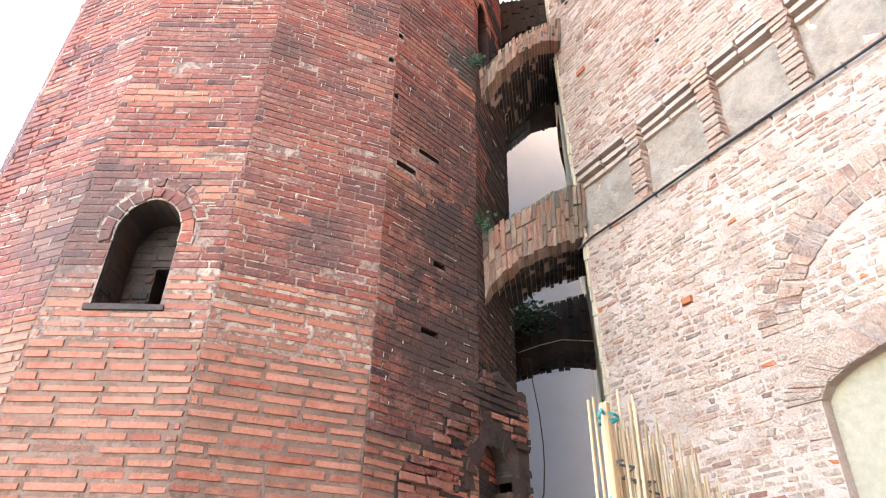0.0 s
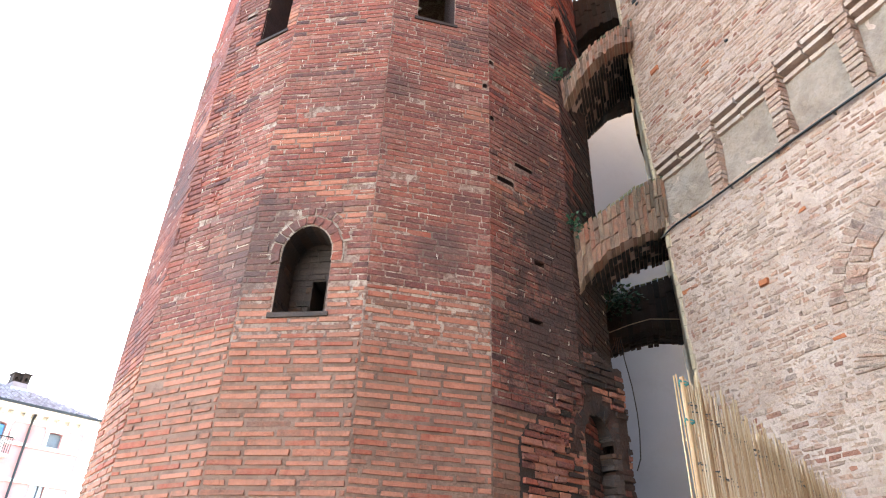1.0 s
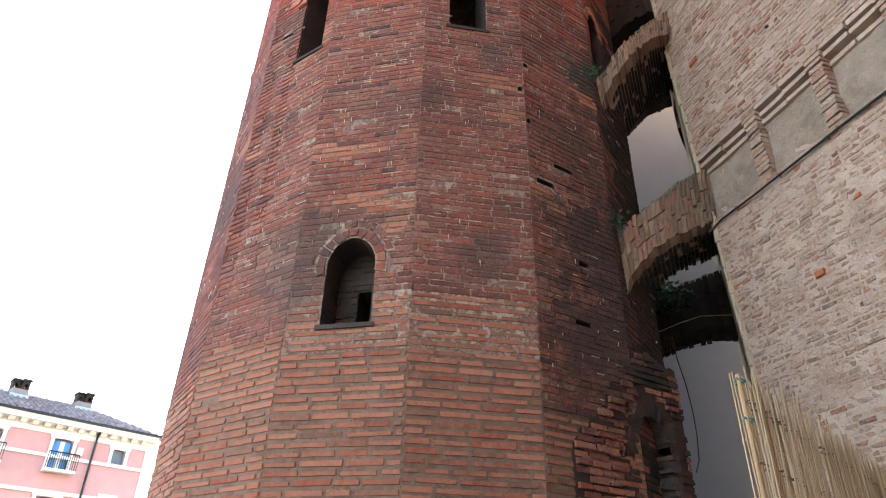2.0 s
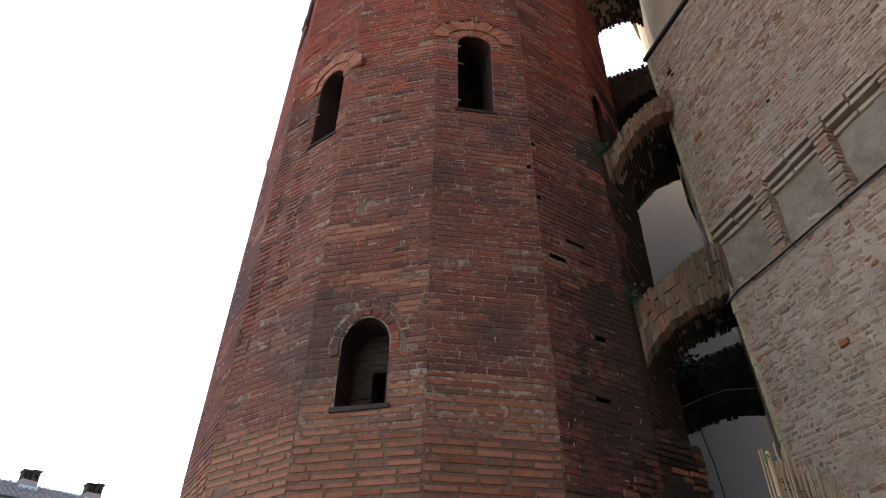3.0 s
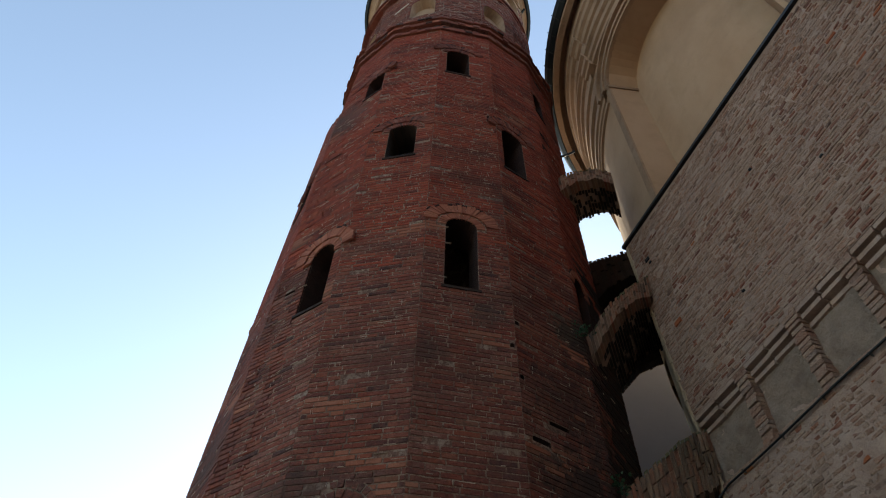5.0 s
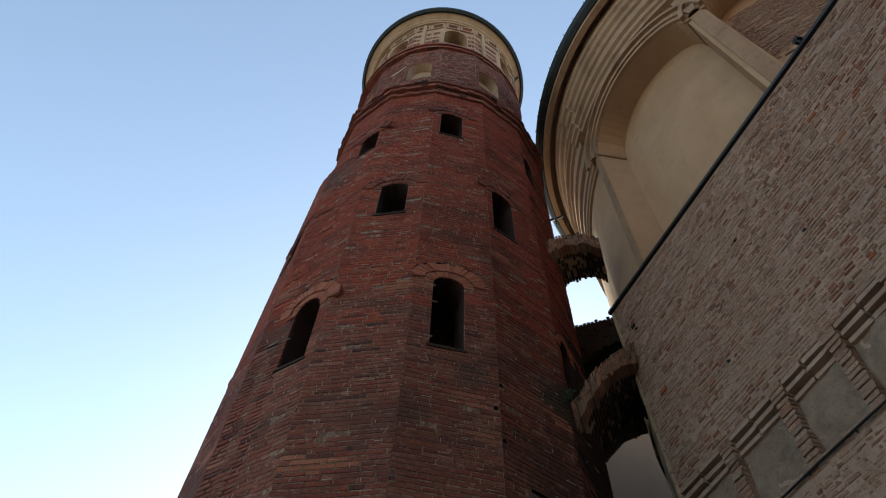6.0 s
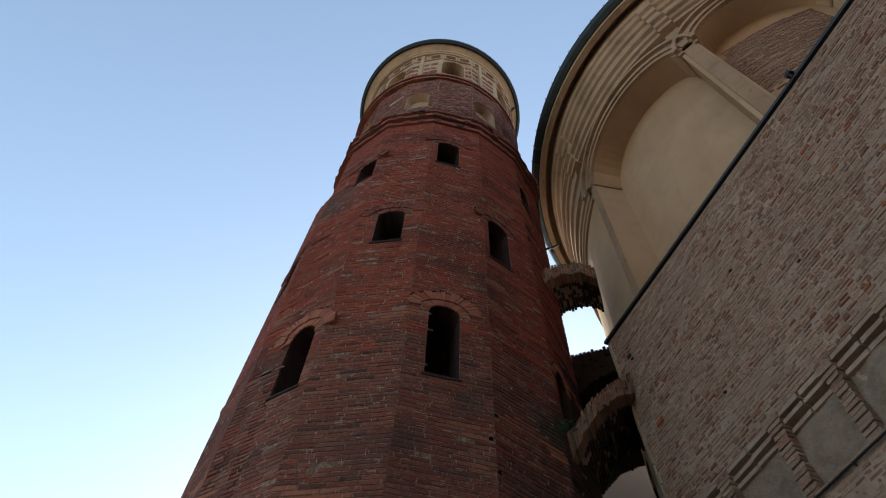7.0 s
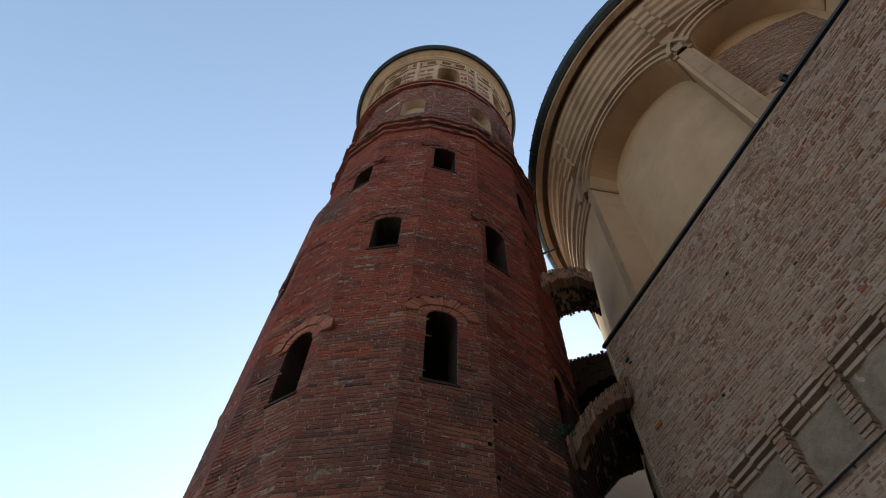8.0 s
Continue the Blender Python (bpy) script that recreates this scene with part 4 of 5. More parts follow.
# small tufts on the tower edge
for (x, y, z) in ((2.4, 6.55, 8.4), (2.5, 6.65, 5.95)):
    tuft = thing("weed_tuft", "small green weed tuft in the masonry", "plant", group="weed tufts")
    g = Geo()
    for i in range(70):
        p = Vector((x + rng.gauss(0, 0.07), y - 0.05 + rng.gauss(0, 0.05), z + rng.gauss(0, 0.08)))
        s = rng.uniform(0.015, 0.03)
        q = Euler((rng.uniform(-1, 1), rng.uniform(-1, 1), rng.uniform(0, 6.3))).to_matrix()
        i0 = len(g.v)
        g.v += [tuple(p + q @ Vector(v)) for v in ((-s, 0, 0), (0, s * 1.6, 0.01), (s, 0, 0), (0, -s * 0.5, 0))]
        g.f.append(tuple(range(i0, i0 + 4)))
    part("leaves", g, M_LEAF, tuft, kind="stuff")

# loose cable hanging in the alley, and thin wires
hang = PL + an_ * 2.15
cable = Geo()
cable.sweep([tuple(hang + ad * u + Vector((0, 0, z))) for u, z in ((0.47, 5.75), (0.5, 5.4), (0.57, 4.92), (0.6, 4.5), (0.6, 4.18), (0.57, 3.8), (0.5, 3.62))], 0.009, 6)
tagged(part("hanging_cable", cable, M_IRON), "thin black cable hanging from the far arch", "cable")
g = Geo()
g.sweep([tuple(PL + an_ * 2.1 + ad * u + Vector((0, 0, z))) for u, z in ((0.3, 5.86), (0.65, 5.97), (0.98, 6.04), (1.55, 5.98))], 0.008, 6)
tagged(part("strung_wire", g, M_EDGE), "pale wire strung under the far arch", "cable")
for i in range(5):
    g = Geo()
    p = PL + an_ * 2.18 + ad * (0.36 + 0.03 * i)
    g.sweep([tuple(p + Vector((0, 0, 5.8))), tuple(p + Vector((0.01, 0, 5.68))), tuple(p + Vector((0.02 * (i - 2), 0, 5.58 - 0.03 * (i % 3))))], 0.005, 5)
    tagged(part("dry_root", g, M_WOOD), "thin dry root hanging from the arch", "root", group="hanging roots")

# ---- grey rendered building at the alley's end ----
grey = Geo()
# Stretched unseen behind the tower to keep sun out of the alley.
grey.box((0.5, 15.2, 0.0), (10.5, 20.0, 16.6))
grey_b = thing("grey_building", "plain grey rendered building closing the alley", "building")
part("wall", grey, M_GREY, grey_b)
g = Geo()
g.box((0.4, 15.1, 16.6), (10.6, 20.1, 16.75))
part("roof_edge", g, M_SHEET, grey_b)
g = Geo()
g.sweep([(6.0, 15.15, 3.9), (7.2, 15.15, 3.98), (9.0, 15.15, 4.12)], 0.025, 6)
for i in range(16):
    x = 6.0 + i * 0.18
    g.sweep([(x, 15.15, 3.9 + (x - 6) * 0.07), (x + 0.05, 15.14, 4.0 + (x - 6) * 0.07)], 0.012, 4)
tagged(part("barbed_wire", g, M_IRON), "strand of barbed wire across the alley wall", "wire")
g = Geo()
cx, cy = 4.35, 7.9
for i in range(8):
    a0, a1 = math.pi * i / 4, math.pi * (i + 1) / 4
    r = 0.07
    g.quad((cx + r * math.cos(a0), cy + r * math.sin(a0), 2.3), (cx + r * math.cos(a1), cy + r * math.sin(a1), 2.3), (cx + 0.004 * math.cos(a1), cy + 0.004 * math.sin(a1), 2.92), (cx + 0.004 * math.cos(a0), cy + 0.004 * math.sin(a0), 2.92))
g.sweep([(cx, cy, 0.0), (cx, cy, 2.35)], 0.03, 8)
tagged(part("folded_parasol", g, M_TENT), "folded faded red garden parasol", "parasol")


# ---- church: lower brick wall ----
CA = radians(76)
CN, CS = Vector((math.sin(CA), math.cos(CA), 0)), Vector((-math.cos(CA), math.sin(CA), 0))
CP = 5.8


def FC(u, z, out=0.0):
    """Place on the church wall; u runs along it towards the alley."""
    p = CN * (CP - out) + CS * u
    return (p.x, p.y, z)


edge = lambda z: 5.80 + 0.052 * z
far_end = lambda z: -3.0
wall_top = lambda u: 11.72 + 0.055 * u
church = thing("church_side_wall", "tall weathered pale brick church wall with a ruined frieze", "church wall")
NICHE = opening(2.15, 3.05, 0.0, 3.7, 4.05, 0.12)
g = Geo()
panel(g, FC, far_end, edge, 0.0, 6.52, [NICHE], -0.003)
g.quad(FC(-3, 7.68, -0.006), FC(edge(7.68), 7.68, -0.006), FC(edge(12), wall_top(6.4), -0.006), FC(-3, wall_top(-3), -0.006))
g.quad(FC(-3, 6.52, -0.14), FC(edge(6.5), 6.52, -0.14), FC(edge(7.6), 7.68, -0.14), FC(-3, 7.68, -0.14))
g.quad(FC(-3, 6.52), FC(edge(6.5), 6.52), FC(edge(6.5), 6.52, -0.14), FC(-3, 6.52, -0.14))
g.quad(FC(-3, 7.68), FC(edge(7.6), 7.68), FC(edge(7.6), 7.68, -0.14), FC(-3, 7.68, -0.14))
part("wall_core", g, M_MORT_PALE, church, "pale lime mortar bed of the church wall")
g = Geo()
g.quad(FC(0.5, 0, -0.12), FC(3.75, 0, -0.12), FC(3.75, 4.2, -0.12), FC(0.5, 4.2, -0.12))
part("niche_infill", g, M_INFILL, church, "smooth yellowish plaster filling the walled-up arch")
g = Geo()
ring_bricks(g, FC, NICHE, 0.0, 0.30, 64, out=0.012, jit=0.014)
part("niche_arch", g, M_PALE, church, "radial bricks over the walled-up arch", "stuff")
# a second, older relieving arch higher up
BIG = opening(2.55, 2.15, 3.9, 4.35, 5.15, 0.1)
g = Geo()
ring_bricks(g, FC, BIG, 0.0, 0.22, 42, out=0.012, jit=0.016, span=(0, 180))
ring_bricks(g, FC, BIG, 0.235, 0.40, 46, out=0.012, jit=0.016, span=(0, 180))
part("old_arch", g, M_PALE, church, "uneven radial brick relieving arch", "stuff")

# courses of small rough bricks
b, o, rusty = Geo(), Geo(), Geo()
ghost = dict(BIG, z0=4.3, w=BIG["w"])
for u0, u1, z0, z1, c in lay(FC, lambda z: -1.2, lambda z: edge(z) - 0.07, 2.0, 6.5, 0.066, 0.08, 0.21, [NICHE], 0.3, proud=(-0.005, 0.006), gap=0.013, jit=0.019, lost=0.06, wave=0.035, sink=0.008):
    um, zm = (u0 + u1) / 2, (z0 + z1) / 2
    r2 = ((um - BIG["u"]) / 1.075) ** 2 + (max(0, zm - BIG["zs"]) / 0.8) ** 2
    r3 = ((um - BIG["u"]) / 1.5) ** 2 + (max(0, zm - BIG["zs"]) / 1.22) ** 2
    if zm > BIG["zs"] and r2 > 1 and r3 < 1:
        continue
    (o if rng.random() < 0.005 else rusty if noise.noise(Vector((um * 0.9, zm * 2.0, 4.2))) > 0.1 and rng.random() < 0.14 else b).hexa(c, False)
for u0, u1, z0, z1, c in lay(FC, lambda z: -1.6, lambda z: edge(z) - 0.05, 7.70, 12.1, 0.064, 0.09, 0.21, (), 0.0, proud=(-0.005, 0.008), gap=0.014, jit=0.015, lost=0.022, wave=0.02, sink=0.014):
    if z1 < wall_top((u0 + u1) / 2) - 0.02:
        (o if rng.random() < 0.007 else rusty if noise.noise(Vector((u0 * 0.9 + z0 * 0.3, z0 * 1.6, 9.1))) > 0.02 and rng.random() < 0.25 else b).hexa(c, False)
part("brick_facing", b, M_PALE, church, "small pale pinkish weathered bricks", "stuff")
part("rusty_bricks", rusty, M_RUSTY, church, "scattered rust-red bricks", "stuff")
part("orange_bricks", o, M_ORANGE, church, "scattered bright orange replacement bricks", "stuff")
for u, z, w, h in ((4.72, 5.03, 0.13, 0.075), (5.77, 9.3, 0.17, 0.09)):
    g = Geo()
    g.hexa(brick_hexa(FC, u - w / 2, u + w / 2, z - h / 2, z + h / 2, 0.03, 0.006))
    part("brick", g, M_ORANGE, church, "single bright orange brick")

# frieze: little pilasters, recessed rough panels and stepped courses above them
PILS = [5.07, 3.98, 3.0, 2.02, 1.05, 0.1, -0.85]
for i, u in enumerate(PILS):
    g = Geo()
    w = 0.105
    z = 6.52
    while z < 7.64:
        h = 0.072
        e = 0.02 if z > 7.4 else 0.0
        g.hexa(brick_hexa(FC, u - w - e, u + w + e, z, z + h - 0.002, 0.004 + e + rng.uniform(-0.018, 0.008), 0.014, base=-0.15))
        z += h
    part("frieze_pilaster", g, M_PALE, church, "short crumbling brick pilaster of the frieze")
for a, b_ in zip([edge(7) - 0.02] + PILS, PILS):
    a2, b2 = a - (0.11 if a in PILS else 0.0), b_ + 0.11
    g = Geo()
    for j, (z, h, out) in enumerate(((7.605, 0.08, 0.010), (7.505, 0.075, -0.028), (7.405, 0.075, -0.07))):
        n = max(2, int((a2 - b2) / 0.34))
        for q in range(n):
            u0 = b2 + (a2 - b2) * q / n
            u1 = b2 + (a2 - b2) * (q + 1) / n - 0.01
            sag = -0.05 * math.sin(math.pi * (q + 0.5) / n) * (0.4 + 0.4 * j)
            g.hexa(brick_hexa(FC, u0, u1, z + sag, z + sag + h, out + rng.uniform(-0.02, 0.012), 0.01, base=-0.15))
    part("frieze_moulding", g, M_MORT_PALE, church, "sagging stepped brick moulding", "stuff")
    g = Geo()
    nu, nz = max(3, int((a2 - b2) / 0.05)), 18
    P = lambda i, j: FC(b2 - 0.03 + (a2 - b2 + 0.06) * i / nu, 6.5 + 0.95 * j / nz, -0.115 + 0.045 * noise.noise(Vector((3.1 * (b2 + (a2 - b2) * i / nu), 0.17 * j, 2.0))) + 0.02 * noise.noise(Vector((9.0 * (b2 + (a2 - b2) * i / nu), 0.6 * j, 5.0))))
    for i in range(nu):
        for j in range(nz):
            g.quad(P(i, j), P(i + 1, j), P(i + 1, j + 1), P(i, j + 1))
    part("frieze_panel", g, M_PATCH, church, "rough grey plastered frieze panel", smooth=True, weld=True)
g = Geo()
for q in range(34):
    u0 = -1.2 + q * 0.215
    if u0 + 0.2 < edge(6.5):
        g.hexa(brick_hexa(FC, u0, u0 + 0.205, 6.46, 6.525, 0.02 + rng.uniform(-0.012, 0.01), 0.008, base=-0.1))
part("frieze_ledge", g, M_PALE, church, "worn brick ledge under the frieze", "stuff")

# corner: lime plaster return towards the alley, thickness of the wall
g = Geo()
side = Vector((math.sin(radians(29.2)), math.cos(radians(29.2)), 0))
for z0, z1 in ((0, 3), (3, 6), (6, 9), (9, 12.0)):
    a0, a1 = Vector(FC(edge(z0), z0)), Vector(FC(edge(z1), z1))
    g.quad(a0, a0 + side * 6, a1 + side * 6, a1)
part("alley_return", g, M_EDGE, church, "plain plastered alley side of the church")
g = Geo()
for i in range(60):
    z = 0.2 * i
    w = 0.05 + rng.uniform(-0.02, 0.03)
    g.hexa(brick_hexa(FC, edge(z) - w, edge(z) + 0.006, z, z + 0.2, 0.018 + rng.uniform(-0.006, 0.006), 0.004), False)
part("corner_plaster", g, M_EDGE, church, "pale plaster strip down the wall corner", "stuff")
# roof edge
g = Geo()
A, B = (-3.0, wall_top(-3.0)), (edge(12.0) + 0.03, wall_top(6.4))
g.hexa([FC(A[0], A[1], -0.5), FC(B[0], B[1], -0.5), FC(B[0], B[1] + 0.09, -0.5), FC(A[0], A[1] + 0.09, -0.5), FC(A[0], A[1], 0.06), FC(B[0], B[1], 0.06), FC(B[0], B[1] + 0.09, 0.05), FC(A[0], A[1] + 0.09, 0.05)])
part("roof_flashing", g, M_IRON, church, "black metal flashing along the wall top")
g = Geo()
g.quad(FC(-3, 11.6, -0.1), FC(6.3, 12.0, -0.1), FC(6.3, 12.4, -3.0), FC(-3, 12.0, -3.0))
g.quad(FC(-3, 0, 0), FC(-3, 11.6, 0), FC(-3, 11.6, -8), FC(-3, 0, -8))
part("lean_to_roof", g, M_SHEET, church)
# floodlight at the roof edge, black patches painting the shade in nail holes
g = Geo()
p = Vector(FC(0.55, 11.9, 0.05))
g.box(tuple(p + Vector((-0.05, -0.06, 0.0))), tuple(p + Vector((0.04, 0.06, 0.09))))
g.sweep([tuple(p + Vector((0, 0, -0.1))), tuple(p + Vector((-0.05, 0, 0.05)))], 0.02, 6)
tagged(part("floodlight", g, M_IRON), "small black floodlight on the wall top", "lamp")
g = Geo()
for u, z, s in ((5.95, 11.15, 0.06), (5.9, 11.02, 0.035), (3.3, 10.2, 0.03), (4.4, 8.6, 0.025), (2.4, 9.1, 0.03)):
    g.hexa(brick_hexa(FC, u - s, u + s, z - s * 0.7, z + s * 0.7, 0.02, 0.008))
part("decayed_brick", g, M_IRON, church, "dark decayed brick hollows")

# cable clipped along the wall
g = Geo()
g.sweep([FC(edge(6.4) + 0.02, 6.38, 0.06)] + [FC(u, 6.44 + 0.012 * math.sin(u * 2.1), 0.05) for u in (5.9, 5.2, 4.6, 3.9, 3.2, 2.5, 1.8, 1.1, 0.4, -0.6)], 0.015, 8)
wall_cable = tagged(part("wall_cable", g, M_IRON, smooth=True), "black cable clipped along the church wall", "cable")
for i in range(8):
    g = Geo()
    u = 5.6 - i * 0.75
    g.hexa(brick_hexa(FC, u - 0.006, u + 0.006, 6.42, 6.475, 0.066, 0.001))
    part("clip", g, M_WIRE, wall_cable)

# ---- church: round stuccoed choir above ----
DC = (11.9, 7.2)
drum = thing("church_drum", "round cream stucco church choir with pilasters and a deep cornice", "church")


def FD(a, z, r):
    t = radians(a)
    return (DC[0] + r * math.cos(t), DC[1] + r * math.sin(t), z)


RW, RI = 7.1, 6.3
BAYS = [(150.0, 152.0), (182.0, 215.1), (219.0, 246.0), (250.0, 277.0)]
SPRING, RISE, WALL_TOP = 18.7, 1.12, 20.6


def bay_top(a, b, t):
    k = (t - (a + b) / 2) / ((b - a) / 2)
    return SPRING + RISE * math.sqrt(max(0.0, 1 - k * k)) if abs(k) < 1 else SPRING


g, rec = Geo(), {bay: Geo() for bay in BAYS}
steps = []
a = 130.0
for b0, b1 in BAYS:
    steps += [(a + (b0 - a) * i / 8, a + (b0 - a) * (i + 1) / 8, None) for i in range(8)]
    steps += [(b0 + (b1 - b0) * i / 22, b0 + (b1 - b0) * (i + 1) / 22, (b0, b1)) for i in range(22)]
    a = b1
steps += [(a + (310 - a) * i / 8, a + (310 - a) * (i + 1) / 8, None) for i in range(8)]
for t0, t1, bay in steps:
    if bay is None:
        g.quad(FD(t0, 11.3, RW), FD(t1, 11.3, RW), FD(t1, WALL_TOP, RW), FD(t0, WALL_TOP, RW))
        continue
    z0, z1 = bay_top(*bay, t0), bay_top(*bay, t1)
    g.quad(FD(t0, z0, RW), FD(t1, z1, RW), FD(t1, WALL_TOP, RW), FD(t0, WALL_TOP, RW))
    g.quad(FD(t0, z0, RI), FD(t1, z1, RI), FD(t1, z1, RW), FD(t0, z0, RW))
    rec[bay].quad(FD(t0, 11.3, RI), FD(t1, 11.3, RI), FD(t1, z1, RI), FD(t0, z0, RI))
for b0, b1 in BAYS:
    for t in (b0, b1):
        g.quad(FD(t, 11.3, RI), FD(t, 11.3, RW), FD(t, SPRING, RW), FD(t, SPRING, RI))
part("drum_wall", g, M_STUCCO, drum, "cream stucco wall with flat pilasters", weld=True)
for bay in BAYS:
    part("recessed_bay", rec[bay], M_STUCCO, drum, "smooth cream recessed bay", weld=True)
# bare brick patch where the stucco has fallen
FB2 = lambda u, z, out=0.0: FD(u / RI * 57.2958, z, RI + 0.004 + out)
g = Geo()
for u0, u1, z0, z1, c in lay(FB2, lambda z: 221.0 / 57.2958 * RI, lambda z: 243.0 / 57.2958 * RI, 15.2, 19.0, 0.075, 0.12, 0.26, proud=(0.002, 0.02), gap=0.014, jit=0.006):
    k = (u0 / RI * 57.2958 - 232) / 11
    if z0 > 16.1 + 0.5 * k + rng.uniform(-0.25, 0.25) and z1 < SPRING + RISE * math.sqrt(max(0, 1 - k * k)) - 0.1:
        g.hexa(c, False)
part("bare_brick_patch", g, M_PALE, drum, "bare pale brick where stucco has fallen", "stuff")
# archivolt mouldings following each bay head, and impost blocks
for b0, b1 in BAYS[1:3]:
    for r0, off0, off1 in ((0.10, 0.0, 0.14), (0.16, 0.14, 0.26), (0.11, 0.26, 0.44), (0.22, 0.44, 0.56)):
        g = Geo()
        n = 30
        mid, half = (b0 + b1) / 2, (b1 - b0) / 2

        def arc(i, off):
            t = math.pi * i / n
            w = half + off / RW * 57.2958
            return mid - w * math.cos(t), SPRING + (RISE + off) * math.sin(t)
        for i in range(n):
            (ta, za), (tb, zb), (tc, zc), (td, zd) = arc(i, off0), arc(i + 1, off0), arc(i + 1, off1), arc(i, off1)
            g.hexa([FD(ta, za, RW - 0.02), FD(tb, zb, RW - 0.02), FD(tc, zc, RW - 0.02), FD(td, zd, RW - 0.02), FD(ta, za, RW + r0), FD(tb, zb, RW + r0), FD(tc, zc, RW + r0), FD(td, zd, RW + r0)])
        part("archivolt", g, M_STUCCO_TRIM, drum, "curved stucco moulding over the bay", weld=True)
for b0, b1 in BAYS[1:3]:
    for t in (b0, b1):
        g = Geo()
        s = 0.35 if t == b0 else -0.35
        q0, q1 = sorted((t - s * 2.2, t + s))
        g.hexa([FD(q0, SPRING - 0.12, RI - 0.02), FD(q1, SPRING - 0.12, RI - 0.02), FD(q1, SPRING + 0.02, RI - 0.02), FD(q0, SPRING + 0.02, RI - 0.02), FD(q0, SPRING - 0.1, RW + 0.06), FD(q1, SPRING - 0.1, RW + 0.06), FD(q1, SPRING + 0.02, RW + 0.1), FD(q0, SPRING + 0.02, RW + 0.1)])
        part("impost", g, M_STUCCO_TRIM, drum, "small stucco impost block")
# raised strips at the pilaster edges
for t0, t1 in ((180.3, 181.95), (215.9, 218.5), (246.4, 249.4)):
    g = Geo()
    for i in range(3):
        q0, q1 = t0 + (t1 - t0) * i / 3, t0 + (t1 - t0) * (i + 1) / 3
        g.hexa([FD(q0, 11.3, RW - 0.02), FD(q1, 11.3, RW - 0.02), FD(q1, SPRING - 0.02, RW - 0.02), FD(q0, SPRING - 0.02, RW - 0.02), FD(q0, 11.3, RW + 0.05), FD(q1, 11.3, RW + 0.05), FD(q1, SPRING - 0.02, RW + 0.05), FD(q0, SPRING - 0.02, RW + 0.05)])
    part("pilaster_strip", g, M_STUCCO_TRIM, drum, "raised flat pilaster strip")
# stepped impost mouldings carried round beyond the last pilaster
part("impost_moulding", lathe([(7.1, 18.25), (7.16, 18.27), (7.16, 18.42), (7.2, 18.45), (7.2, 18.66), (7.25, 18.7), (7.25, 18.95), (7.2, 18.98), (7.2, 19.2), (7.3, 19.26), (7.3, 19.55), (7.26, 19.58), (7.26, 19.9), (7.34, 19.95), (7.34, 20.3)], DC, 140, 179.6, 40), M_STUCCO_TRIM, drum, "stepped stucco mouldings beside the pilaster", weld=True)
# entablature
PROF = [(7.15, 20.3), (7.32, 20.34), (7.32, 20.55), (7.4, 20.6), (7.4, 20.85), (7.5, 20.92), (7.5, 21.05), (7.3, 21.12), (7.3, 21.95), (7.38, 22.0), (7.42, 22.2), (7.52, 22.28), (7.55, 22.5), (7.62, 22.56), (7.62, 23.3), (7.83, 23.3), (7.83, 22.9), (8.02, 22.96), (8.02, 23.12), (8.08, 23.2), (8.1, 23.36)]
part("entablature", lathe(PROF, DC, 130, 310, 90), M_STUCCO_TRIM, drum, "deep moulded stucco cornice", weld=True)
# breaks of the entablature over the pilasters
for t0, t1 in ((177.6, 181.9), (215.6, 219.0), (246.2, 249.8)):
    prof = [(7.1, 19.6), (7.2, 19.62), (7.2, 20.28)] + [(r + 0.09, z) for r, z in PROF[1:13]]
    g = lathe(prof, DC, t0, t1, 6)
    for t in (t0, t1):
        for (r0, z0), (r1, z1) in zip(prof, prof[1:]):
            g.quad(FD(t, z0, 7.0), FD(t, z0, r0), FD(t, z1, r1), FD(t, z1, 7.0))
    part("entablature_break", g, M_STUCCO_TRIM, drum, "entablature stepped forward over the pilaster", weld=True)
part("gutter", lathe([(7.88, 23.34), (7.9, 23.16), (8.06, 23.12), (8.2, 23.24), (8.27, 23.46), (8.2, 23.58), (8.0, 23.56)], DC, 130, 310, 90), M_SHEET, drum, "dark sheet metal gutter round the choir", smooth=True)
for i in range(24):
    g = Geo()
    t = 168 + i * 4.0
    g.sweep([FD(t, 23.14, 7.95), FD(t, 23.11, 8.08), FD(t, 23.22, 8.22), FD(t, 23.5, 8.29)], 0.014, 5)
    part("gutter_bracket", g, M_IRON, drum)
part("roof", lathe([(8.22, 23.58), (0.0, 26.5)], DC, 0, 360, 60), M_TILE, drum, "low tiled choir roof")
g = lathe([(7.0, 0.0), (7.0, 23.3)], DC, 310, 490, 40)
part("rear_wall", g, M_STUCCO, drum)
# iron hook between tower and choir
g = Geo()
g.sweep([(2.9, 7.7, 15.6), (3.3, 7.5, 15.55), (3.5, 7.45, 15.68)], 0.03, 6)
g.sweep([(3.3, 7.5, 15.55), (3.3, 7.5, 15.35)], 0.02, 6)
tagged(part("iron_tie", g, M_IRON), "short iron tie bar sticking out of the tower", "tie bar")

# ---- reed fence ----
fence = thing("reed_fence", "tall dry reed screen tied with green wire", "fence")
FS, FDIR, FTOP = Vector((1.015, 1.84, 0)), Vector((0.7175, 0.6965, 0)), 2.30
reeds = []
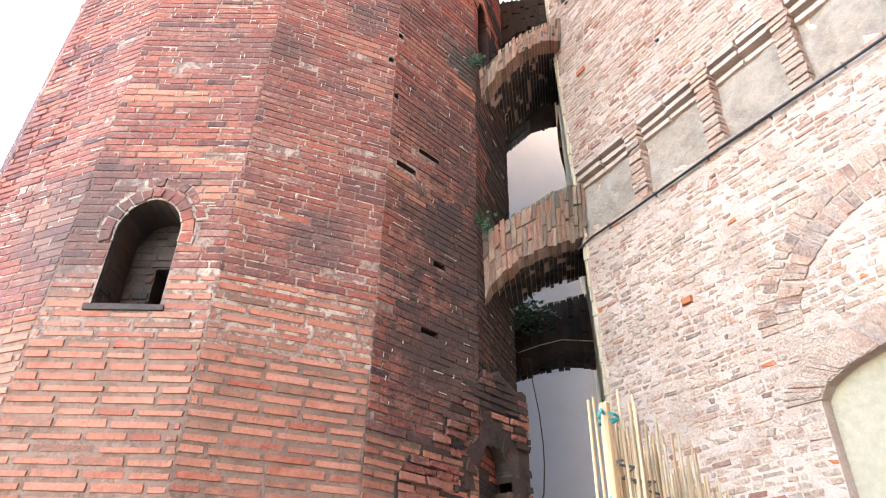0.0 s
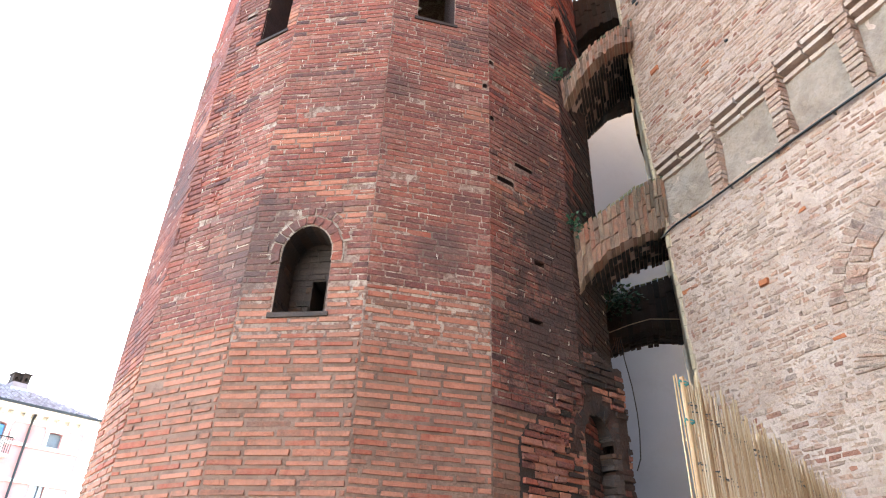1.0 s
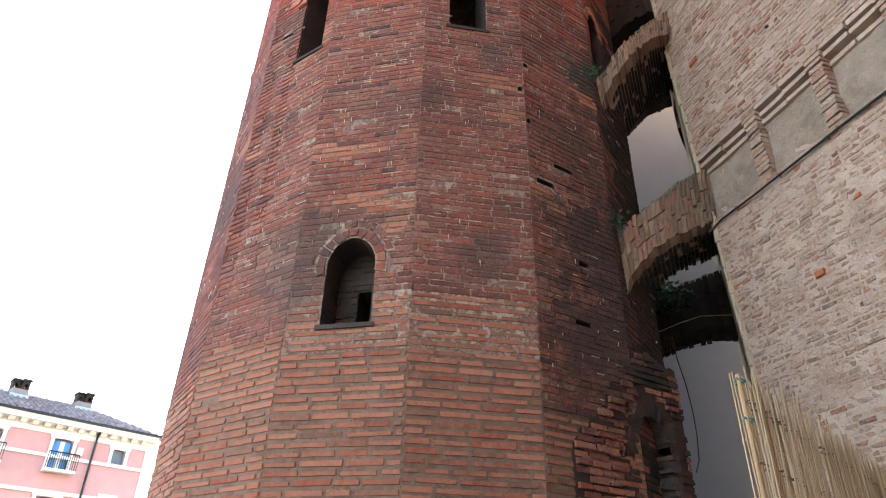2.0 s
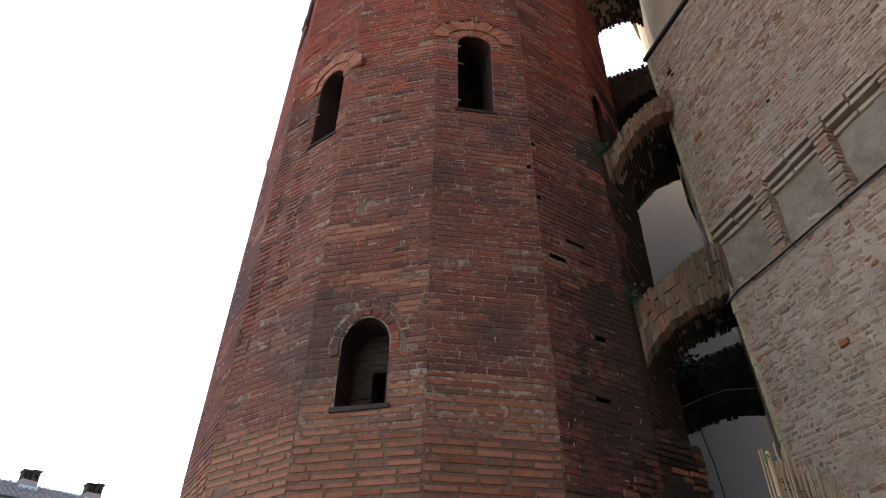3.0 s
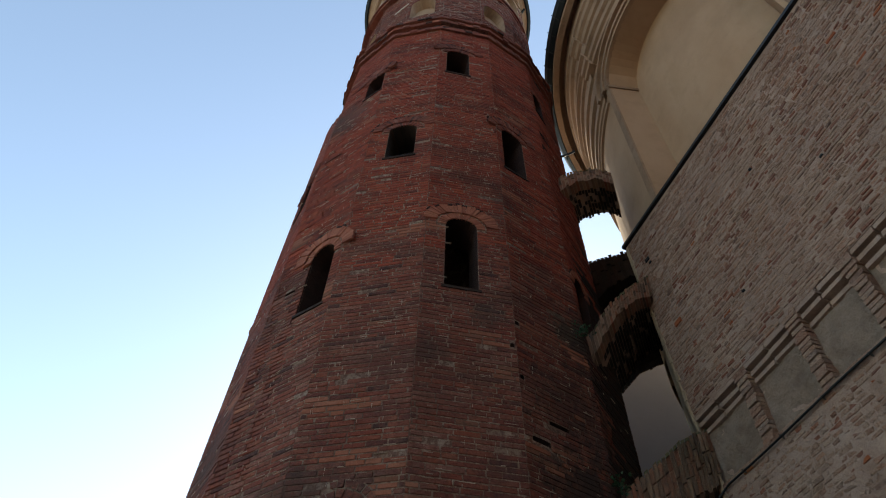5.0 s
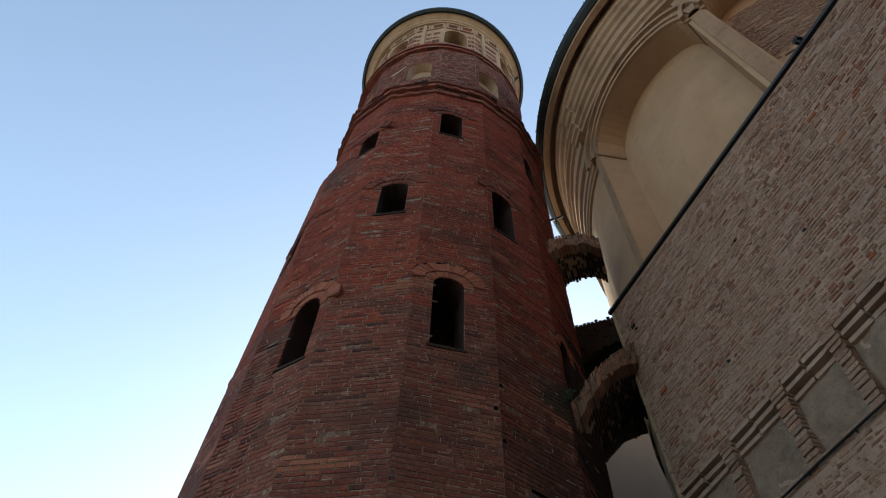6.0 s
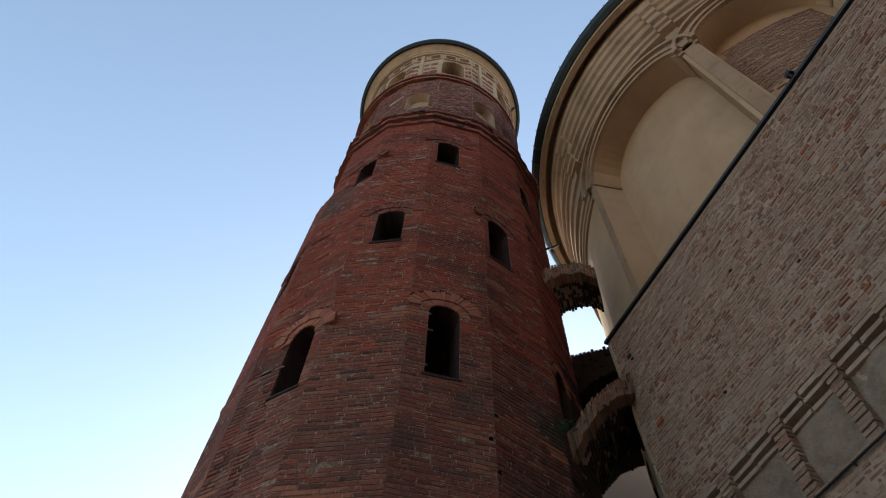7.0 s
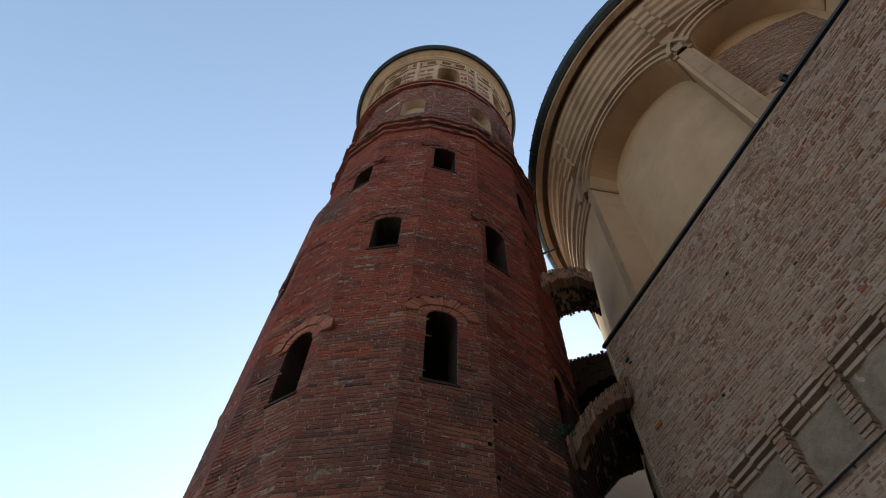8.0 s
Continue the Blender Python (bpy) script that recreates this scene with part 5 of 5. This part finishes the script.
for j in range(6):
    g = Geo()
    r = rng.uniform(0.0032, 0.0048)
    pts = [(rng.uniform(-0.006, 0.006) * (i > 0), rng.uniform(-0.006, 0.006) * (i > 0), z) for i, z in enumerate((0.0, 0.5, 1.0, 1.5, 1.9, 2.25))]
    g.sweep(pts, [r, r * 1.05, r, r * 0.95, r * 0.9, r * 0.8], 6)
    for z in (0.42, 0.93, 1.37, 1.78, 2.05):
        g.sweep([(pts[0][0], 0, z - 0.004), (pts[0][0], 0, z + 0.004)], r * 1.15, 6)
    reeds.append(g.mesh("reed", M_REED, True))
FLEN = 2.6
for i in range(296):
    ob = new("reed", reeds[i % 6])
    s = i / 296 * FLEN + rng.uniform(-0.004, 0.004)
    p = FS + FDIR * s + Vector((FDIR.y, -FDIR.x, 0)) * rng.uniform(-0.014, 0.014)
    tall = (FTOP + rng.uniform(-0.022, 0.01)) / 2.25
    ob.matrix_world = Matrix.Translation(p) @ Euler((rng.uniform(-0.02, 0.02), rng.uniform(-0.02, 0.02), rng.uniform(0, 6.2))).to_matrix().to_4x4() @ Matrix.Diagonal((0.62, 0.62, tall, 1))
    ob.parent = fence
nrm = Vector((FDIR.y, -FDIR.x, 0))
g = Geo()
for i in range(290):
    p = FS + FDIR * ((i + 0.5) / 290 * FLEN) - nrm * rng.uniform(0.008, 0.022)
    lean, h, r = FDIR * rng.uniform(-0.05, 0.05), FTOP + rng.uniform(-0.05, 0.012), rng.uniform(0.002, 0.003)
    g.sweep([tuple(p), tuple(p + lean * 0.4 + Vector((0, 0, h * 0.5))), tuple(p + lean + Vector((0, 0, h)))], [r, r, r * 0.8], 5)
part("back_reeds", g, M_REED, fence, "thin reeds of the back layer", "stuff")
for z in (2.2, 2.02, 1.82, 1.5, 1.1, 0.6):
    g = Geo()
    g.sweep([tuple(FS + FDIR * (i * 0.03) + nrm * (0.014 * (-1) ** i) + Vector((0, 0, z + 0.006 * math.sin(i * 1.3)))) for i in range(int(FLEN / 0.03))], 0.0022, 4)
    part("binding_wire", g, M_WIRE, fence, "thin binding wire")
for z in (2.26, 2.14, 1.9):
    g = Geo()
    p = FS + Vector((0, 0, z))
    g.sweep([tuple(p + Vector((0.014 * math.cos(t), 0.014 * math.sin(t), 0.006 * math.sin(t * 0.5)))) for t in [k * 0.6 for k in range(22)]], 0.0025, 5)
    g.sweep([tuple(p), tuple(p - FDIR * 0.03 + Vector((0, 0, 0.006))), tuple(p - FDIR * 0.045 + Vector((0, 0, -0.008)))], 0.0025, 5)
    part("tie", g, M_TIE, fence, "green plastic tie")
g = Geo()
g.sweep([tuple(FS - FDIR * 0.01), tuple(FS - FDIR * 0.01 + Vector((0, 0, 2.28)))], 0.0075, 8)
part("end_post", g, M_REED, fence, "thicker cane post")

# ---- pink house beyond the tower ----
HA = radians(-42)
HN, HS = Vector((math.sin(HA), math.cos(HA), 0)), Vector((math.cos(HA), -math.sin(HA), 0))
HP = 34.0


def FH(u, z, out=0.0):
    p = HN * (HP - out) + HS * u
    return (p.x, p.y, z)


house = thing("pink_house", "long pink rendered house with white dentil cornice and tiled roof", "house")
HW = [opening(6.45, 0.95, 7.32, 8.6, 8.7, 0.2), opening(9.45, 0.85, 7.32, 8.6, 8.72, 0.2), opening(12.02, 0.62, 8.0, 8.6, 8.68, 0.2), opening(3.4, 0.95, 7.32, 8.6, 8.7, 0.2),
      opening(6.45, 0.9, 4.4, 6.1, 6.2, 0.2), opening(9.45, 0.9, 4.4, 6.1, 6.2, 0.2), opening(12.0, 0.5, 4.6, 6.35, 6.45, 0.2), opening(3.4, 0.9, 4.4, 6.1, 6.2, 0.2)]
H0, H1, EAVE = -14.0, 13.6, 9.45
g = Geo()
panel(g, FH, lambda z: H0, lambda z: H1, 0.0, EAVE, HW)
g.quad(FH(H1, 0), FH(H1, 0, -8), FH(H1, EAVE, -8), FH(H1, EAVE))
g.quad(FH(H0, 0), FH(H0, 0, -8), FH(H0, EAVE, -8), FH(H0, EAVE))
g.quad(FH(H0, 0, -12), FH(H1, 0, -8), FH(H1, EAVE, -8), FH(H0, EAVE, -12))
part("wall", g, M_PINK, house, "pink rendered wall")


def slab(u0, u1, z0, z1, d0, d1):
    s = Geo()
    s.hexa([FH(u0, z0, d0), FH(u1, z0, d0), FH(u1, z1, d0), FH(u0, z1, d0), FH(u0, z0, d1), FH(u1, z0, d1), FH(u1, z1, d1), FH(u0, z1, d1)])
    return s


part("cornice", slab(H0, H1, 9.25, 9.5, -0.05, 0.5), M_WHITE, house, "cream cornice slab")
part("cornice_frieze", slab(H0, H1, 8.85, 9.26, -0.05, 0.06), M_WHITE, house, "cream frieze under the cornice")
part("belt_course", slab(H0, H1, 7.84, 7.98, 0.002, 0.08), M_WHITE, house, "cream belt course")
part("quoin_strip", slab(H1 - 0.35, H1 + 0.03, 0.0, 8.85, 0.002, 0.05), M_WHITE, house, "cream quoin strip at the house corner")
part("belt_course", slab(H0, H1, 6.3, 6.45, -0.05, 0.1), M_WHITE, house, "cream belt course")
d_me = Geo()
d_me.hexa([(-0.13, 0.05, 0), (0.13, 0.05, 0), (0.13, 0.05, 0.2), (-0.13, 0.05, 0.2), (-0.13, -0.22, 0.06), (0.13, -0.22, 0.06), (0.13, -0.36, 0.2), (-0.13, -0.36, 0.2)])
d_me = d_me.mesh("dentil", M_WHITE)
for i in range(23):
    ob = new("dentil", d_me)
    ob.matrix_world = Matrix.Translation(FH(2.0 + i * 0.5, 9.05)) @ Euler((0, 0, -HA)).to_matrix().to_4x4()
    ob.parent = house
for h in HW:
    win = part("window", slab(h["u"] - h["w"] / 2, h["u"] + h["w"] / 2, h["z0"], h["zt"], -0.24, -0.2), M_GLASSY, house, "dark window")
    g = Geo()
    w = 0.14
    for a, b_, c, d in ((h["u"] - h["w"] / 2 - w, h["u"] - h["w"] / 2, h["z0"], h["zt"]), (h["u"] + h["w"] / 2, h["u"] + h["w"] / 2 + w, h["z0"], h["zt"]), (h["u"] - h["w"] / 2 - w - 0.06, h["u"] + h["w"] / 2 + w + 0.06, h["zt"], h["zt"] + 0.16), (h["u"] - h["w"] / 2 - w, h["u"] + h["w"] / 2 + w, h["z0"] - 0.12, h["z0"])):
        g.hexa([FH(a, c, -0.02), FH(b_, c, -0.02), FH(b_, d, -0.02), FH(a, d, -0.02), FH(a, c, 0.06), FH(b_, c, 0.06), FH(b_, d, 0.06), FH(a, d, 0.06)])
    part("window_surround", g, M_WHITE, win, "cream window surround")
    if 7 < h["z0"] < 7.5:
        part("awning", slab(h["u"] - h["w"] / 2 + 0.06, h["u"] + h["w"] / 2 - 0.06, h["z0"] + 0.1, h["zt"] - 0.1, -0.16, -0.1), M_AWN_B if h["u"] == 9.45 else M_AWN_G, win, "blue and white awning cloth")
        part("stripe", slab(h["u"] - 0.1, h["u"] + 0.1, h["z0"] + 0.1, h["zt"] - 0.1, -0.1, -0.09), M_WHITE, win)
    elif h["z0"] < 6:
        part("shutter", slab(h["u"] - h["w"] / 2 + 0.04, h["u"] - 0.04, h["z0"] + 0.1, h["zt"] - 0.1, -0.16, -0.1), M_AWN_G, win, "grey shutter leaf")
        part("shutter", slab(h["u"] + 0.04, h["u"] + h["w"] / 2 - 0.04, h["z0"] + 0.1, h["zt"] - 0.1, -0.16, -0.1), M_AWN_G, win, "grey shutter leaf")
for u0, u1, z in ((5.7, 7.1, 7.32), (8.85, 10.15, 7.32)):
    balc = part("balcony", slab(u0, u1, z - 0.12, z, -0.05, 0.55), M_WHITE, house, "small cream balcony slab")
    g = Geo()
    g.sweep([FH(u0, z + 0.72, 0.5), FH(u1, z + 0.72, 0.5)], 0.03, 6)
    for i in range(15):
        u = u0 + (u1 - u0) * i / 14
        g.sweep([FH(u, z, 0.5), FH(u, z + 0.72, 0.5)], 0.014, 5)
    part("railing", g, M_IRON, balc, "thin iron railing")
g = Geo()
g.sweep([FH(10.8, 9.4, 0.45), FH(10.8, 9.1, 0.14), FH(10.8, 8.6, 0.1), FH(10.8, 0.2, 0.1)], 0.055, 8)
part("rain_pipe", g, M_IRON, house, "dark rain pipe", smooth=True)
part("gutter", slab(H0, H1 + 0.3, 9.5, 9.6, 0.42, 0.6), M_IRON, house, "dark gutter")
part("wall_box", slab(10.1, 10.35, 8.1, 8.45, -0.02, 0.12), M_WHITE, house, "small white wall box")
# hipped tiled roof: rows of half-round tiles
g, t = Geo(), Geo()
RIDGE_U, RIDGE_Z, RD = 11.2, 11.35, -4.0
g.quad(FH(H0, 9.55, 0.5), FH(H1 + 0.4, 9.55, 0.5), FH(RIDGE_U, RIDGE_Z, RD), FH(H0, RIDGE_Z, RD))
g.quad(FH(H1 + 0.4, 9.55, 0.5), FH(H1 + 0.4, 9.55, -8.5), FH(RIDGE_U, RIDGE_Z, RD), FH(RIDGE_U, RIDGE_Z, RD))
g.quad(FH(H0, 9.55, -8.5), FH(H1 + 0.4, 9.55, -8.5), FH(RIDGE_U, RIDGE_Z, RD), FH(H0, RIDGE_Z, RD))
roof = part("roof", g, M_TILE, house, "brownish tiled hip roof")
rows_n = 20
for r in range(rows_n):
    k0, k1 = r / rows_n, (r + 1.12) / rows_n
    end = H1 + 0.4 + (RIDGE_U - H1 - 0.4) * k1
    u = 1.0
    while u < end - 0.1:
        P = lambda uu, k, lift: FH(uu, 9.55 + (RIDGE_Z - 9.55) * k + lift, 0.5 + (RD - 0.5) * k)
        w = 0.1
        lift = 0.03 + 0.03 * (r % 1)
        j = rng.uniform(-0.01, 0.01)
        t.quad(P(u - w + j, k0, 0.02), P(u + j, k0, 0.13), P(u + j, k1, 0.1), P(u - w + j, k1, 0.0))
        t.quad(P(u + j, k0, 0.13), P(u + w + j, k0, 0.02), P(u + w + j, k1, 0.0), P(u + j, k1, 0.1))
        u += 0.26
part("roof_tiles", t, M_TILE, roof, "rows of curved clay tiles", "stuff")
for u, k in ((7.55, 0.75), (10.65, 0.8)):
    zb = 9.55 + (RIDGE_Z - 9.55) * k
    d = 0.5 + (RD - 0.5) * k
    g = Geo()
    lo_c, hi_c = [[FH(u + du, zb + dz, d + dd) for du, dd in ((-0.36, -0.5), (0.36, -0.5), (0.36, 0.3), (-0.36, 0.3))] for dz in (-0.4, 0.32)]
    g.hexa(lo_c + hi_c)
    ch = part("chimney", g, M_CHIM, roof, "squat rendered chimney with arched caps")
    for du in (-0.19, 0.19):
        g = Geo()
        FCH = lambda uu, z, out=0.0, du=du, d=d, zb=zb: FH(u + du + uu * 0.62, zb + 0.32 + z, d + 0.25 + out + (du - 0.19) * 0.6)
        hole = opening(0.0, 0.24, 0.1, 0.2, 0.32, 0.6)
        panel(g, FCH, lambda z: -0.26, lambda z: 0.26, 0.0, 0.45, [hole])
        for uu in (-0.26, 0.26):
            g.quad(FCH(uu, 0, 0), FCH(uu, 0, -0.6), FCH(uu, 0.45, -0.6), FCH(uu, 0.45, 0))
        g.hexa([FCH(-0.33, 0.45, -0.68), FCH(0.33, 0.45, -0.68), FCH(0.33, 0.45, 0.08), FCH(-0.33, 0.45, 0.08), FCH(-0.33, 0.52, -0.68), FCH(0.33, 0.52, -0.68), FCH(0.33, 0.52, 0.08), FCH(-0.33, 0.52, 0.08)])
        part("chimney_cap", g, M_SOFFIT, ch, "arched brick chimney cap")
    part("lead_flashing", slab(u - 0.42, u + 0.42, zb - 0.3, zb + 0.05, d + 0.3, d + 0.36), M_AWN_G, ch, "grey lead flashing")

# distant wire against the sky
g = Geo()
g.sweep([(-40.0, 30.0, 12.2), (-20.0, 32.0, 11.6), (-5.0, 34.0, 11.9)], 0.012, 5)
tagged(part("overhead_wire", g, M_IRON), "thin overhead wire beyond the tower", "wire")

# bird spikes on a tower sill
spikes = thing("bird_spikes", "row of thin wire bird spikes on a tower sill", "bird spikes")
F = facet(15)
for i in range(14):
    g = Geo()
    u = -0.22 + i * 0.036
    g.sweep([F(u, 12.18, -0.03), F(u + rng.uniform(-0.02, 0.02), 12.3, -0.03 + rng.uniform(-0.03, 0.03))], 0.0035, 4)
    part("spike", g, M_IRON, spikes)

# ---- the nearest facing bricks, one by one ----
for k, c in near:
    g = Geo()
    g.hexa(c)
    part("brick", g, M_LOW, tower)

# ---- plain unseen walls added behind to block sky light ----
g = Geo()
g.quad(FC(-3.0, 0), FC(-16.0, 0), FC(-16.0, 20.0), FC(-3.0, 20.0))
g.quad(FC(-3.0, 20.0), FC(-16.0, 20.0), FC(-16.0, 20.0, -0.6), FC(-3.0, 20.0, -0.6))
tagged(part("wall_east", g, M_EDGE), "plain plastered court wall", "wall", kind="structure")
g = Geo()
g.box((-4.0, -8.6, 0.0), (14.0, -8.0, 24.0))
tagged(part("wall_south", g, M_ARCH), "plain grey-brown court wall", "wall", kind="structure")
